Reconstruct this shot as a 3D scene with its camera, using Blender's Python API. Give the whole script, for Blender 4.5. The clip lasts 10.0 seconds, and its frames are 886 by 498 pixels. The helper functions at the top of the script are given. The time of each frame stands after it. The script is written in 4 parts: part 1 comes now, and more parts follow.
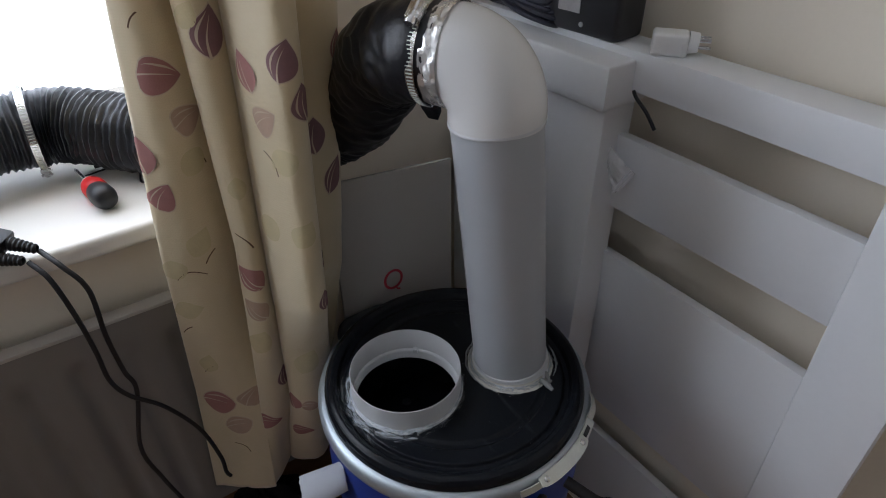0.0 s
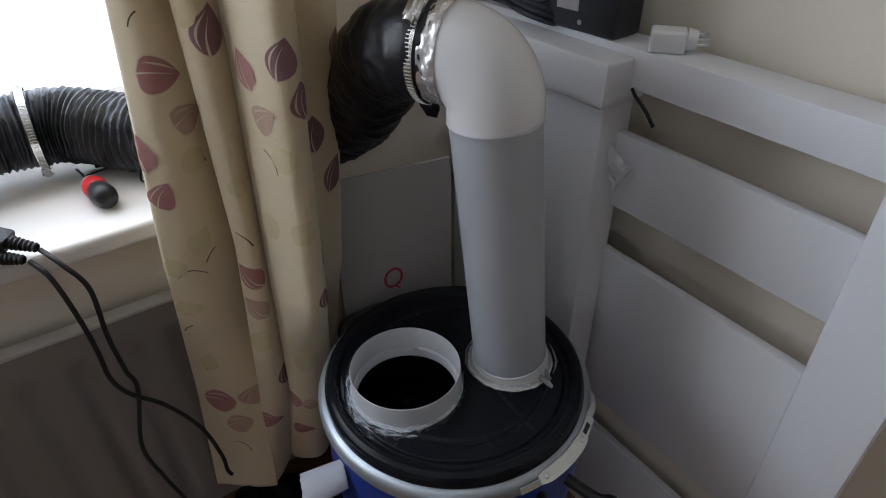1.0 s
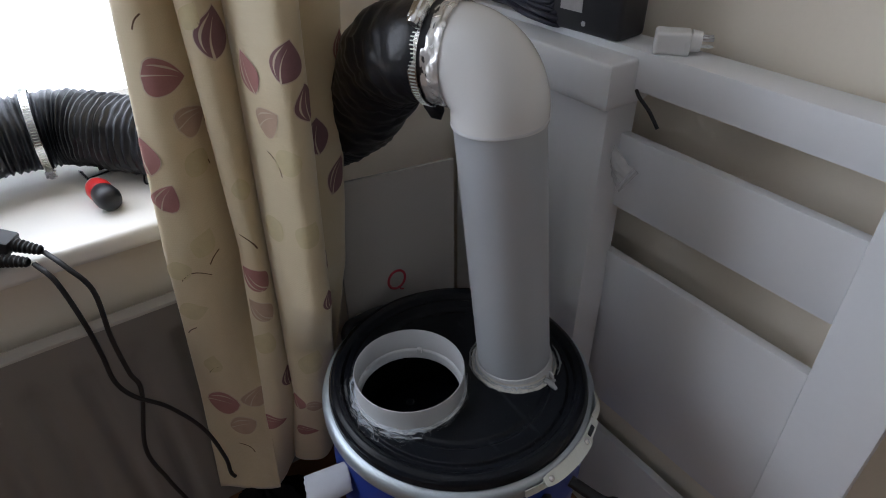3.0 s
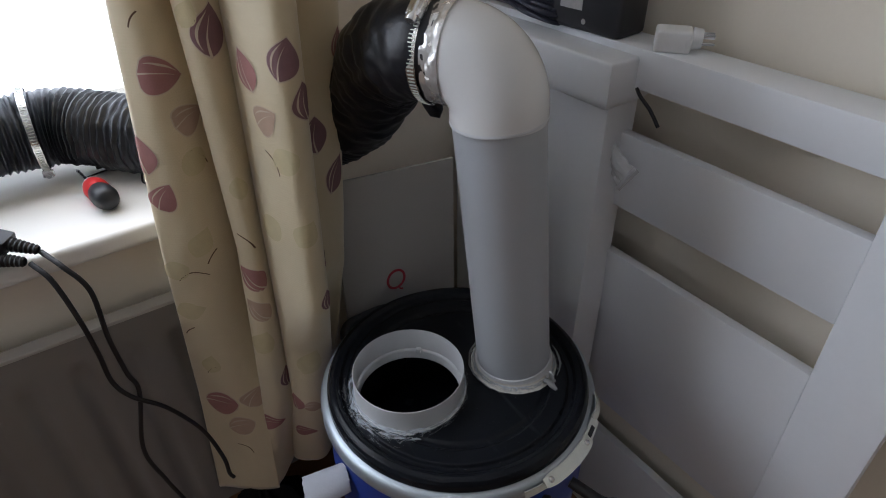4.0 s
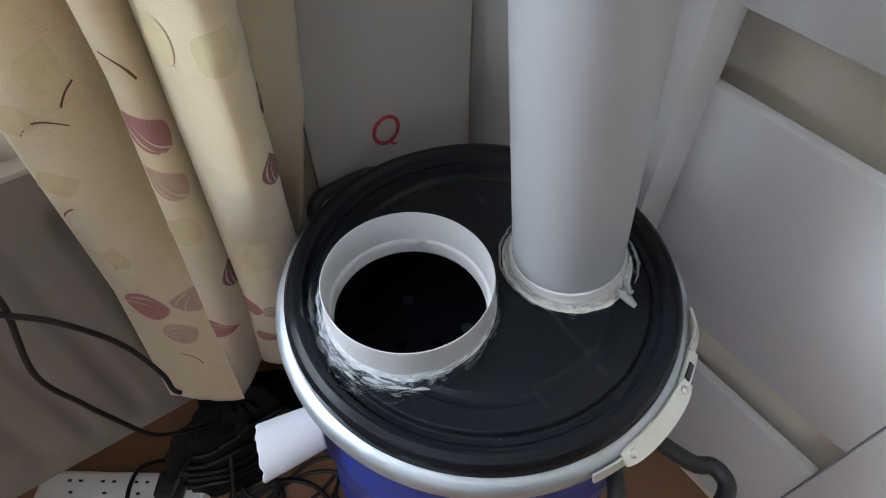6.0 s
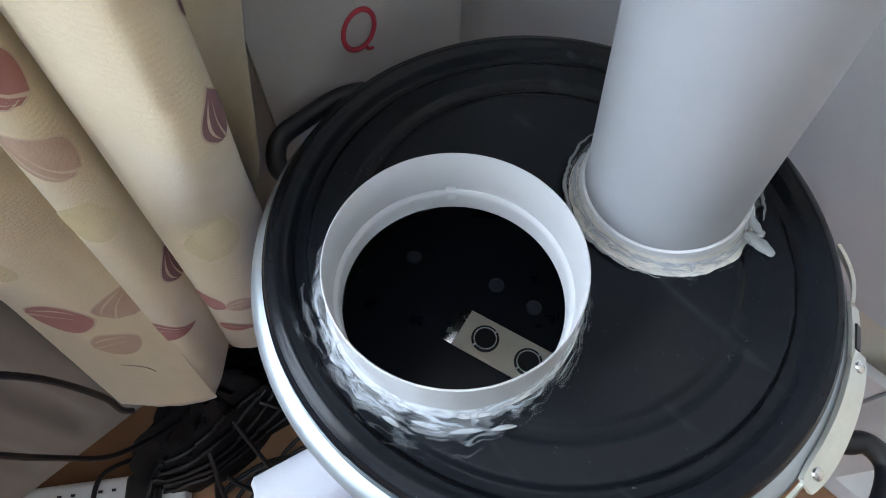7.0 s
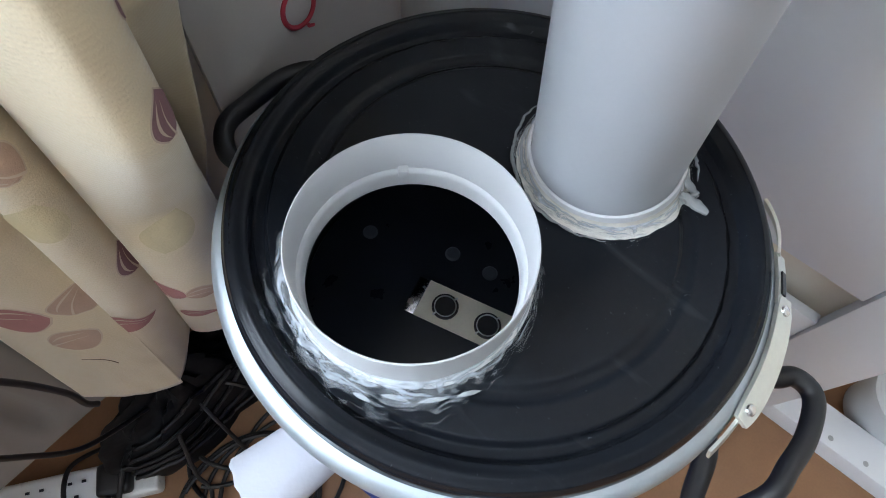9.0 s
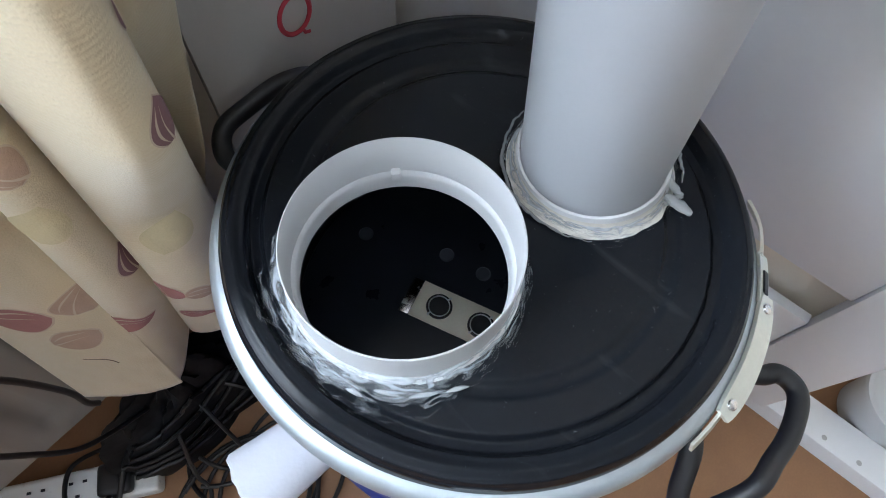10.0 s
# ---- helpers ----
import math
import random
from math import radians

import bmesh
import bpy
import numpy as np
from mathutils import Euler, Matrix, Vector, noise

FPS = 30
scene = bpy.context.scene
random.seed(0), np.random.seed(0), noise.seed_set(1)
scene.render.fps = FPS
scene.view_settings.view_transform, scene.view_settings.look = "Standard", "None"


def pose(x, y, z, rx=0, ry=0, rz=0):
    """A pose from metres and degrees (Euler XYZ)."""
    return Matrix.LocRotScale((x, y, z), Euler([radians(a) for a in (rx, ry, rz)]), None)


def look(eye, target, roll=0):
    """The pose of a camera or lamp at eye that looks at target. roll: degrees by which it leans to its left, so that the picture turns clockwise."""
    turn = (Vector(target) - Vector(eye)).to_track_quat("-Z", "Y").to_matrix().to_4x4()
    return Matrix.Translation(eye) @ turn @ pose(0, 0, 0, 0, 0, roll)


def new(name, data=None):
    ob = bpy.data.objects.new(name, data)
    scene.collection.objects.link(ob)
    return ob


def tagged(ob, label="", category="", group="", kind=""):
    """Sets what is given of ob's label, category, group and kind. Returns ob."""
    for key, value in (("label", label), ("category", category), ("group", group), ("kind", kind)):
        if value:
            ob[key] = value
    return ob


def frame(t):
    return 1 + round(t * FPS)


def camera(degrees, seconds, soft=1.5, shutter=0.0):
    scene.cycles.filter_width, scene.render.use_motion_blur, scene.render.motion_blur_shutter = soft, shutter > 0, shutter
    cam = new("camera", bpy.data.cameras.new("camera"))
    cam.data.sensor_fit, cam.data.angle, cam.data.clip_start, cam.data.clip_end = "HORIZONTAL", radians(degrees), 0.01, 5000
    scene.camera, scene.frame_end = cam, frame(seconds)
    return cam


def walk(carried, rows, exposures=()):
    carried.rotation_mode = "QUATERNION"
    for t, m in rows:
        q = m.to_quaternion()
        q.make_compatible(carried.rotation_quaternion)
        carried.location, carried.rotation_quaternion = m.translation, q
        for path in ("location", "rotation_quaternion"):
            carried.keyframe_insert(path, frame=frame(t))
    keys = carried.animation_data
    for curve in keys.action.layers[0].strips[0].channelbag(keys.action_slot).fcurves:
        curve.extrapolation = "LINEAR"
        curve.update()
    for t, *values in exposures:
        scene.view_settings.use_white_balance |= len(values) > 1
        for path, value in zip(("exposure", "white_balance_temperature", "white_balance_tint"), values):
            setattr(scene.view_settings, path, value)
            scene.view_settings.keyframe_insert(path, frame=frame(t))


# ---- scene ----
cam = camera(73.8, 10.0, soft=1.0)
# seconds, x, y, z, yaw, pitch, roll
PATH = [
    (0.0, -0.3334, -0.4633, 1.2976, -34.38, -35.69, -0.61),
    (0.5, -0.3340, -0.4660, 1.2962, -34.26, -35.60, -0.77),
    (1.0, -0.3331, -0.4673, 1.2961, -34.21, -35.67, -0.88),
    (1.5, -0.3336, -0.4683, 1.2955, -34.11, -35.58, -1.05),
    (2.0, -0.3350, -0.4655, 1.2949, -34.08, -35.70, -1.05),
    (2.5, -0.3357, -0.4643, 1.2967, -34.08, -35.57, -1.04),
    (4.0, -0.3315, -0.4619, 1.2934, -34.00, -35.60, -1.09),
    (4.5, -0.3291, -0.4548, 1.2882, -33.88, -35.99, -1.20),
    (5.0, -0.3287, -0.4355, 1.2731, -33.64, -37.08, -1.34),
    (5.5, -0.2706, -0.3430, 1.1946, -33.93, -42.85, -1.23),
    (6.0, -0.2127, -0.2467, 1.1108, -34.57, -50.66, -0.66),
    (6.2, -0.1988, -0.2083, 1.0826, -34.70, -53.21, -0.61),
    (7.3, -0.1788, -0.0819, 0.9831, -48.25, -61.74, 1.61),
    (7.5, -0.1752, -0.0832, 0.9814, -50.47, -62.41, 3.00),
    (8.0, -0.1754, -0.0855, 0.9854, -52.59, -63.47, 4.23),
    (8.5, -0.1780, -0.0859, 0.9898, -53.34, -63.79, 4.72),
    (9.0, -0.1820, -0.0910, 1.0130, -53.79, -63.73, 5.06),
    (9.5, -0.1814, -0.0990, 1.0231, -53.50, -63.54, 4.69),
    (10.0, -0.1831, -0.0998, 1.0224, -53.59, -63.44, 4.77),
]
# seconds, stops, kelvin, tint
EXPOSURES = [(0.0, -0.42, 6050, 13), (5.0, -0.42, 6050, 13), (5.5, -0.06, 6050, 13), (6.0, 0.86, 6000, 10), (6.2, 0.97, 5900, 8), (7.3, 1.25, 5750, 8), (10.0, 1.28, 5750, 8)]
walk(cam, [(t, pose(x, y, z, 90 + pitch, 0, yaw) @ pose(0, 0, 0, 0, 0, roll)) for t, x, y, z, yaw, pitch, roll in PATH], EXPOSURES)

# ---- light: bright overcast daylight through the window ----
world = bpy.data.worlds.new("sky")
scene.world = world
world.use_nodes = True
sky = world.node_tree.nodes.new("ShaderNodeTexSky")
sky.sky_type, sky.sun_disc = "NISHITA", False
sky.sun_elevation, sky.sun_rotation = radians(50), radians(117)
sky.dust_density, sky.air_density = 4.0, 1.0
world.node_tree.links.new(sky.outputs[0], world.node_tree.nodes["Background"].inputs[0])
world.node_tree.nodes["Background"].inputs[1].default_value = 0.15
sun = new("sun", bpy.data.lights.new("sun", "SUN"))
sun.data.energy, sun.data.angle, sun.data.color = 5.0, radians(10), (1.0, 0.97, 0.92)
sun.matrix_world = look((6, -3, 8), (0, 0, 0))
daylight = new("window_daylight", bpy.data.lights.new("window_daylight", "AREA"))
daylight.data.shape, daylight.data.size, daylight.data.size_y = "RECTANGLE", 1.86, 1.15
daylight.data.energy, daylight.data.color = 39.0, (0.90, 0.95, 1.0)
daylight.matrix_world = look((-1.015, 0.595, 1.50), (-1.015, -1.0, 1.25))
second = new("west_window_daylight", bpy.data.lights.new("west_window_daylight", "AREA"))
second.data.shape, second.data.size, second.data.size_y = "RECTANGLE", 0.56, 0.54
second.data.energy, second.data.color = 5.5, (0.94, 0.97, 1.0)
second.matrix_world = look((-3.22, -2.7, 1.75), (0.0, 0.0, 1.0))


# ---- materials ----
def mat(name, color, rough=0.5, metal=0.0, vary=0.12, scale=30.0, bump=0.05, fine=400.0, spec=0.5, coat=0.0, random_tint=0.0):
    m = bpy.data.materials.new(name)
    m.use_nodes = True
    nt, b = m.node_tree, m.node_tree.nodes["Principled BSDF"]
    b.inputs["Roughness"].default_value, b.inputs["Metallic"].default_value = rough, metal
    b.inputs["Specular IOR Level"].default_value = spec
    b.inputs["Coat Weight"].default_value = coat
    tc = nt.nodes.new("ShaderNodeTexCoord")
    n1, n2 = nt.nodes.new("ShaderNodeTexNoise"), nt.nodes.new("ShaderNodeTexNoise")
    n1.inputs["Scale"].default_value, n1.inputs["Detail"].default_value = scale, 5
    n2.inputs["Scale"].default_value, n2.inputs["Detail"].default_value = fine, 3
    ramp = nt.nodes.new("ShaderNodeMix")
    ramp.data_type = "RGBA"
    ramp.inputs[6].default_value = (*[c * (1 - vary) for c in color], 1)
    ramp.inputs[7].default_value = (*[min(1, c * (1 + vary)) for c in color], 1)
    add = nt.nodes.new("ShaderNodeMath")
    add.operation = "MULTIPLY_ADD"
    add.inputs[1].default_value = 0.35
    for n in (n1, n2):
        nt.links.new(tc.outputs["Object"], n.inputs["Vector"])
    nt.links.new(n2.outputs[0], add.inputs[0])
    half = nt.nodes.new("ShaderNodeMath")
    half.operation = "MULTIPLY"
    half.inputs[1].default_value = 0.65
    nt.links.new(n1.outputs[0], half.inputs[0])
    nt.links.new(half.outputs[0], add.inputs[2])
    nt.links.new(add.outputs[0], ramp.inputs[0])
    nt.links.new(ramp.outputs[2], b.inputs["Base Color"])
    rr = nt.nodes.new("ShaderNodeMapRange")
    rr.inputs["To Min"].default_value, rr.inputs["To Max"].default_value = max(0.03, rough - 0.1), min(1, rough + 0.1)
    nt.links.new(n1.outputs[0], rr.inputs[0])
    nt.links.new(rr.outputs[0], b.inputs["Roughness"])
    if bump:
        bp = nt.nodes.new("ShaderNodeBump")
        bp.inputs["Strength"].default_value, bp.inputs["Distance"].default_value = bump, 0.002
        nt.links.new(add.outputs[0], bp.inputs["Height"])
        nt.links.new(bp.outputs[0], b.inputs["Normal"])
    return m


M_WALL = mat("cream_wall_paint", (0.84, 0.765, 0.65), 0.8, vary=0.05, scale=6, bump=0.15, fine=180)
# grey of the unseen walls, chosen to hold back light bounced into view
M_FAR = mat("low_bounce_room_paint", (0.34, 0.335, 0.32), 0.8, vary=0.08, scale=4)
M_CEIL = mat("ceiling_paint", (0.8, 0.8, 0.79), 0.9, vary=0.03, scale=5)
M_SILL = mat("sill_gloss_paint", (0.83, 0.80, 0.75), 0.35, vary=0.05, scale=14)
M_WHITE = mat("white_furniture_paint", (0.70, 0.71, 0.73), 0.42, vary=0.05, scale=9, bump=0.06, fine=120)
# off-white enamel darkened: the shade below the sill is in its base colour
M_RAD = mat("shaded_radiator_enamel", (0.215, 0.20, 0.185), 0.4, vary=0.05, scale=8)
M_FLOOR = mat("brown_floor", (0.26, 0.135, 0.065), 0.6, vary=0.3, scale=18, bump=0.1, fine=250)
M_LID = mat("black_lid_plastic", (0.0072, 0.0085, 0.0114), 0.22, spec=0.18, vary=0.35, scale=25, bump=0.08, fine=300)
M_BLACK = mat("black_rubber", (0.012, 0.012, 0.014), 0.45, vary=0.3, scale=40, bump=0.1)
M_CAP = mat("grey_screw_cap", (0.10, 0.11, 0.13), 0.35, vary=0.2, scale=60)
# near-black colour that stands for the darkness of enclosed spaces
M_VOID = mat("dark_void", (0.014, 0.017, 0.027), 0.30, vary=0.3, scale=30)
M_CABLE = mat("black_cable", (0.012, 0.011, 0.012), 0.5, vary=0.2, scale=60)
M_BLUE = mat("blue_drum_plastic", (0.008, 0.034, 0.235), 0.4, vary=0.12, scale=20, bump=0.08)
M_RING = mat("galvanised_steel", (0.43, 0.48, 0.52), 0.42, 0.75, vary=0.12, scale=60, bump=0.12, fine=500)
M_LATCH = mat("zinc_plated_latch", (0.66, 0.68, 0.62), 0.36, 0.6, vary=0.15, scale=80, bump=0.1)
M_STEEL = mat("bright_steel", (0.75, 0.75, 0.75), 0.25, 1.0, vary=0.1, scale=90)
M_PVC = mat("white_duct_plastic", (0.574, 0.583, 0.596), 0.38, vary=0.04, scale=25, bump=0.03)
M_PIPE = mat("grey_pipe_plastic", (0.385, 0.40, 0.42), 0.42, vary=0.05, scale=18, bump=0.05, fine=350)
M_ELBOW = mat("white_elbow_plastic", (0.70, 0.695, 0.685), 0.2, vary=0.03, scale=25, bump=0.02)
M_SACK = mat("matt_black_polythene", (0.008, 0.008, 0.009), 0.6, vary=0.3, scale=60, bump=0.5, fine=90, spec=0.2)
M_FOIL = mat("aluminium_foil_tape", (0.86, 0.86, 0.86), 0.25, 0.7, vary=0.12, scale=90, bump=1.0, fine=160)
M_DUCT = mat("black_duct_vinyl", (0.008, 0.009, 0.013), 0.36, vary=0.35, scale=45, bump=0.9, fine=120)
M_FOAM = mat("white_foam", (0.43, 0.44, 0.48), 0.9, vary=0.04, scale=60, bump=0.3, fine=300)
M_BOARD = mat("white_board", (0.44, 0.415, 0.385), 0.6, vary=0.06, scale=12)
M_RED = mat("red_marker", (0.42, 0.03, 0.05), 0.6, vary=0.2, scale=80)
M_REDPL = mat("red_plastic", (0.55, 0.02, 0.02), 0.35, vary=0.1, scale=60)
M_PLUGW = mat("white_plug_plastic", (0.76, 0.76, 0.76), 0.3, vary=0.03, scale=60)
M_SILICONE = mat("silicone_sealant", (0.50, 0.52, 0.53), 0.15, vary=0.12, scale=70, bump=0.3)
M_BIN = mat("dark_box_plastic", (0.02, 0.02, 0.024), 0.4, vary=0.3, scale=40)
M_PATCH = mat("grey_patch", (0.38, 0.38, 0.38), 0.5, vary=0.25, scale=120)
M_BRASS = mat("satin_metal_plate", (0.90, 0.84, 0.72), 0.4, 0.1, vary=0.12, scale=50)
M_COIL = mat("navy_cable_coil", (0.030, 0.032, 0.050), 0.45, vary=0.25, scale=80)
M_SMEAR = mat("smeared_silicone", (0.48, 0.52, 0.56), 0.3, vary=0.15, scale=60, bump=0.25)
M_FILLET = mat("cream_sealant_fillet", (0.56, 0.54, 0.49), 0.25, vary=0.2, scale=40, bump=0.12, fine=160)
M_GRASS = mat("outside_paving", (0.74, 0.73, 0.66), 0.9, vary=0.06, scale=2)


def streaked(m):
    """Smears drawn round the pipe that thin out to nothing at their outer edge (u runs round, v outwards)."""
    nt = m.node_tree
    b = nt.nodes["Principled BSDF"]
    tc = nt.nodes.new("ShaderNodeTexCoord")
    mp = nt.nodes.new("ShaderNodeMapping")
    mp.inputs["Scale"].default_value = (17.0, 3.2, 1.0)
    n = nt.nodes.new("ShaderNodeTexNoise")
    n.inputs["Scale"].default_value, n.inputs["Detail"].default_value, n.inputs["Distortion"].default_value = 1.6, 7, 1.2
    sep = nt.nodes.new("ShaderNodeSeparateXYZ")
    fade = nt.nodes.new("ShaderNodeMapRange")
    fade.inputs["From Min"].default_value, fade.inputs["From Max"].default_value = 0.05, 1.0
    fade.inputs["To Min"].default_value, fade.inputs["To Max"].default_value = 0.22, -0.22
    add = nt.nodes.new("ShaderNodeMath")
    mr = nt.nodes.new("ShaderNodeMapRange")
    mr.inputs["From Min"].default_value, mr.inputs["From Max"].default_value, mr.inputs["To Max"].default_value = 0.42, 0.85, 0.72
    nt.links.new(tc.outputs["UV"], mp.inputs[0])
    nt.links.new(mp.outputs[0], n.inputs["Vector"])
    nt.links.new(tc.outputs["UV"], sep.inputs[0])
    nt.links.new(sep.outputs[1], fade.inputs[0])
    nt.links.new(n.outputs[0], add.inputs[0])
    nt.links.new(fade.outputs[0], add.inputs[1])
    nt.links.new(add.outputs[0], mr.inputs[0])
    nt.links.new(mr.outputs[0], b.inputs["Alpha"])


M_SILICONE.node_tree.nodes["Principled BSDF"].inputs["Alpha"].default_value = 0.45
streaked(M_SMEAR)


def dusty(m, color):
    """Specks of dust and pale scuffs on a dark surface."""
    nt = m.node_tree
    b = nt.nodes["Principled BSDF"]
    old = b.inputs["Base Color"].links[0].from_socket
    tc = nt.nodes.new("ShaderNodeTexCoord")
    total = None
    for scale, low, high, stretch in ((420.0, 0.715, 0.78, 1.0), (38.0, 0.64, 0.86, 0.25)):
        mp = nt.nodes.new("ShaderNodeMapping")
        mp.inputs["Scale"].default_value = (1.0, stretch, 1.0)
        n = nt.nodes.new("ShaderNodeTexNoise")
        n.inputs["Scale"].default_value, n.inputs["Detail"].default_value, n.inputs["Distortion"].default_value = scale, 4, 0.8
        mr = nt.nodes.new("ShaderNodeMapRange")
        mr.inputs["From Min"].default_value, mr.inputs["From Max"].default_value = low, high
        mr.inputs["To Max"].default_value = 0.8 if scale > 100 else 0.16
        nt.links.new(tc.outputs["Object"], mp.inputs[0])
        nt.links.new(mp.outputs[0], n.inputs["Vector"])
        nt.links.new(n.outputs[0], mr.inputs[0])
        if total:
            mx = nt.nodes.new("ShaderNodeMath")
            mx.operation = "MAXIMUM"
            nt.links.new(total, mx.inputs[0])
            nt.links.new(mr.outputs[0], mx.inputs[1])
            total = mx.outputs[0]
        else:
            total = mr.outputs[0]
    mix = nt.nodes.new("ShaderNodeMix")
    mix.data_type = "RGBA"
    mix.inputs[7].default_value = (*color, 1)
    nt.links.new(total, mix.inputs[0])
    nt.links.new(old, mix.inputs[6])
    nt.links.new(mix.outputs[2], b.inputs["Base Color"])


dusty(M_LID, (0.16, 0.17, 0.18))


def fabric():
    m = mat("cream_curtain_cloth", (0.65, 0.54, 0.345), 0.48, vary=0.05, scale=10, bump=0.35, fine=700)
    nt, b = m.node_tree, m.node_tree.nodes["Principled BSDF"]
    b.inputs["Sheen Weight"].default_value = 0.5
    wave = nt.nodes.new("ShaderNodeTexWave")
    wave.wave_type, wave.bands_direction = "BANDS", "Z"
    wave.inputs["Scale"].default_value, wave.inputs["Distortion"].default_value, wave.inputs["Detail"].default_value = 95.0, 3.0, 2.0
    wc = nt.nodes.new("ShaderNodeTexCoord")
    nt.links.new(wc.outputs["Object"], wave.inputs["Vector"])
    wb = nt.nodes.new("ShaderNodeBump")
    wb.inputs["Strength"].default_value, wb.inputs["Distance"].default_value = 0.14, 0.0008
    nt.links.new(wave.outputs[1], wb.inputs["Height"])
    nt.links.new(b.inputs["Normal"].links[0].from_socket, wb.inputs["Normal"])
    nt.links.new(wb.outputs[0], b.inputs["Normal"])
    tr = nt.nodes.new("ShaderNodeBsdfTranslucent")
    tr.inputs[0].default_value = (0.75, 0.62, 0.42, 1)
    mix = nt.nodes.new("ShaderNodeMixShader")
    mix.inputs[0].default_value = 0.10
    out = nt.nodes["Material Output"]
    nt.links.new(b.outputs[0], mix.inputs[1])
    nt.links.new(tr.outputs[0], mix.inputs[2])
    nt.links.new(mix.outputs[0], out.inputs[0])
    return m


M_CLOTH = fabric()
M_LEAF_RED = mat("printed_red_leaf", (0.36, 0.165, 0.150), 0.85, vary=0.25, scale=60, bump=0.3, fine=600)
M_LEAF_PLUM = mat("printed_plum_leaf", (0.22, 0.115, 0.120), 0.85, vary=0.3, scale=60, bump=0.3, fine=600)
M_LEAF_TAN = mat("printed_tan_leaf", (0.46, 0.32, 0.23), 0.85, vary=0.25, scale=60, bump=0.3, fine=600)
M_LEAF_OCHRE = mat("printed_ochre_leaf", (0.60, 0.51, 0.305), 0.85, vary=0.2, scale=60, bump=0.3, fine=600)
M_HALO = mat("printed_pale_edge", (0.57, 0.46, 0.34), 0.8, vary=0.1, scale=60, bump=0.2)
M_VEIN = mat("printed_pale_vein", (0.58, 0.47, 0.35), 0.85, vary=0.1, scale=60)
M_STEM = mat("printed_brown_stem", (0.13, 0.07, 0.04), 0.85, vary=0.2, scale=60)


# ---- building helpers ----
def thing(name, at, label, category, group="", kind=""):
    e = new(name)
    e.location = at
    e.empty_display_size = 0.05
    tagged(e, label, category, group, kind)
    return e


def finish(name, bm, material, smooth=True):
    bmesh.ops.recalc_face_normals(bm, faces=bm.faces)
    me = bpy.data.meshes.new(name)
    bm.to_mesh(me)
    bm.free()
    me.materials.append(material)
    for p in me.polygons:
        p.use_smooth = smooth
    if smooth:
        me.set_sharp_from_angle(angle=radians(38))
    return new(name, me)


def part(name, bm, material, parent, label="", smooth=True):
    ob = finish(name, bm, material, smooth)
    at = Vector(parent.location) if parent.type == "EMPTY" else Vector((0, 0, 0))
    ob.parent = parent
    ob.matrix_parent_inverse = Matrix.Translation(-at)
    if label:
        tagged(ob, label)
    return ob


def solid(name, bm, material, label, category, group="", kind="", smooth=True):
    return tagged(finish(name, bm, material, smooth), label, category, group, kind)


def box(x0, x1, y0, y1, z0, z1, bevel=0.0, segs=2, bm=None):
    bm = bm or bmesh.new()
    vs = bmesh.ops.create_cube(bm, size=1.0, matrix=Matrix.LocRotScale(((x0 + x1) / 2, (y0 + y1) / 2, (z0 + z1) / 2), None, (x1 - x0, y1 - y0, z1 - z0)))["verts"]
    if bevel:
        es = list({e for v in vs for e in v.link_edges})
        bmesh.ops.bevel(bm, geom=es, offset=bevel, segments=segs, affect="EDGES", profile=0.6)
    return bm


def moved(bm, m):
    bmesh.ops.transform(bm, matrix=m, verts=bm.verts)
    return bm


def lathe(profile, seg=96, m=None, closed=False, bm=None):
    bm = bm or bmesh.new()
    rings = []
    for r, z in profile:
        rings.append([bm.verts.new((r * math.cos(2 * math.pi * k / seg), r * math.sin(2 * math.pi * k / seg), z)) for k in range(seg)])
    n = len(rings)
    for i in range(n if closed else n - 1):
        a, b = rings[i], rings[(i + 1) % n]
        for k in range(seg):
            bm.faces.new((a[k], a[(k + 1) % seg], b[(k + 1) % seg], b[k]))
    if m:
        bmesh.ops.transform(bm, matrix=m, verts=[v for ring in rings for v in ring])
    return bm


def smooth_path(points, steps=10):
    """A curve through the points (Catmull-Rom)."""
    p = [Vector(q) for q in points]
    p = [2 * p[0] - p[1]] + p + [2 * p[-1] - p[-2]]
    out = []
    for i in range(1, len(p) - 2):
        for s in range(steps):
            t = s / steps
            a, b, c, d = p[i - 1], p[i], p[i + 1], p[i + 2]
            out.append(0.5 * ((2 * b) + (c - a) * t + (2 * a - 5 * b + 4 * c - d) * t * t + (3 * b - 3 * c + d - a) * t ** 3))
    out.append(p[-2])
    return out


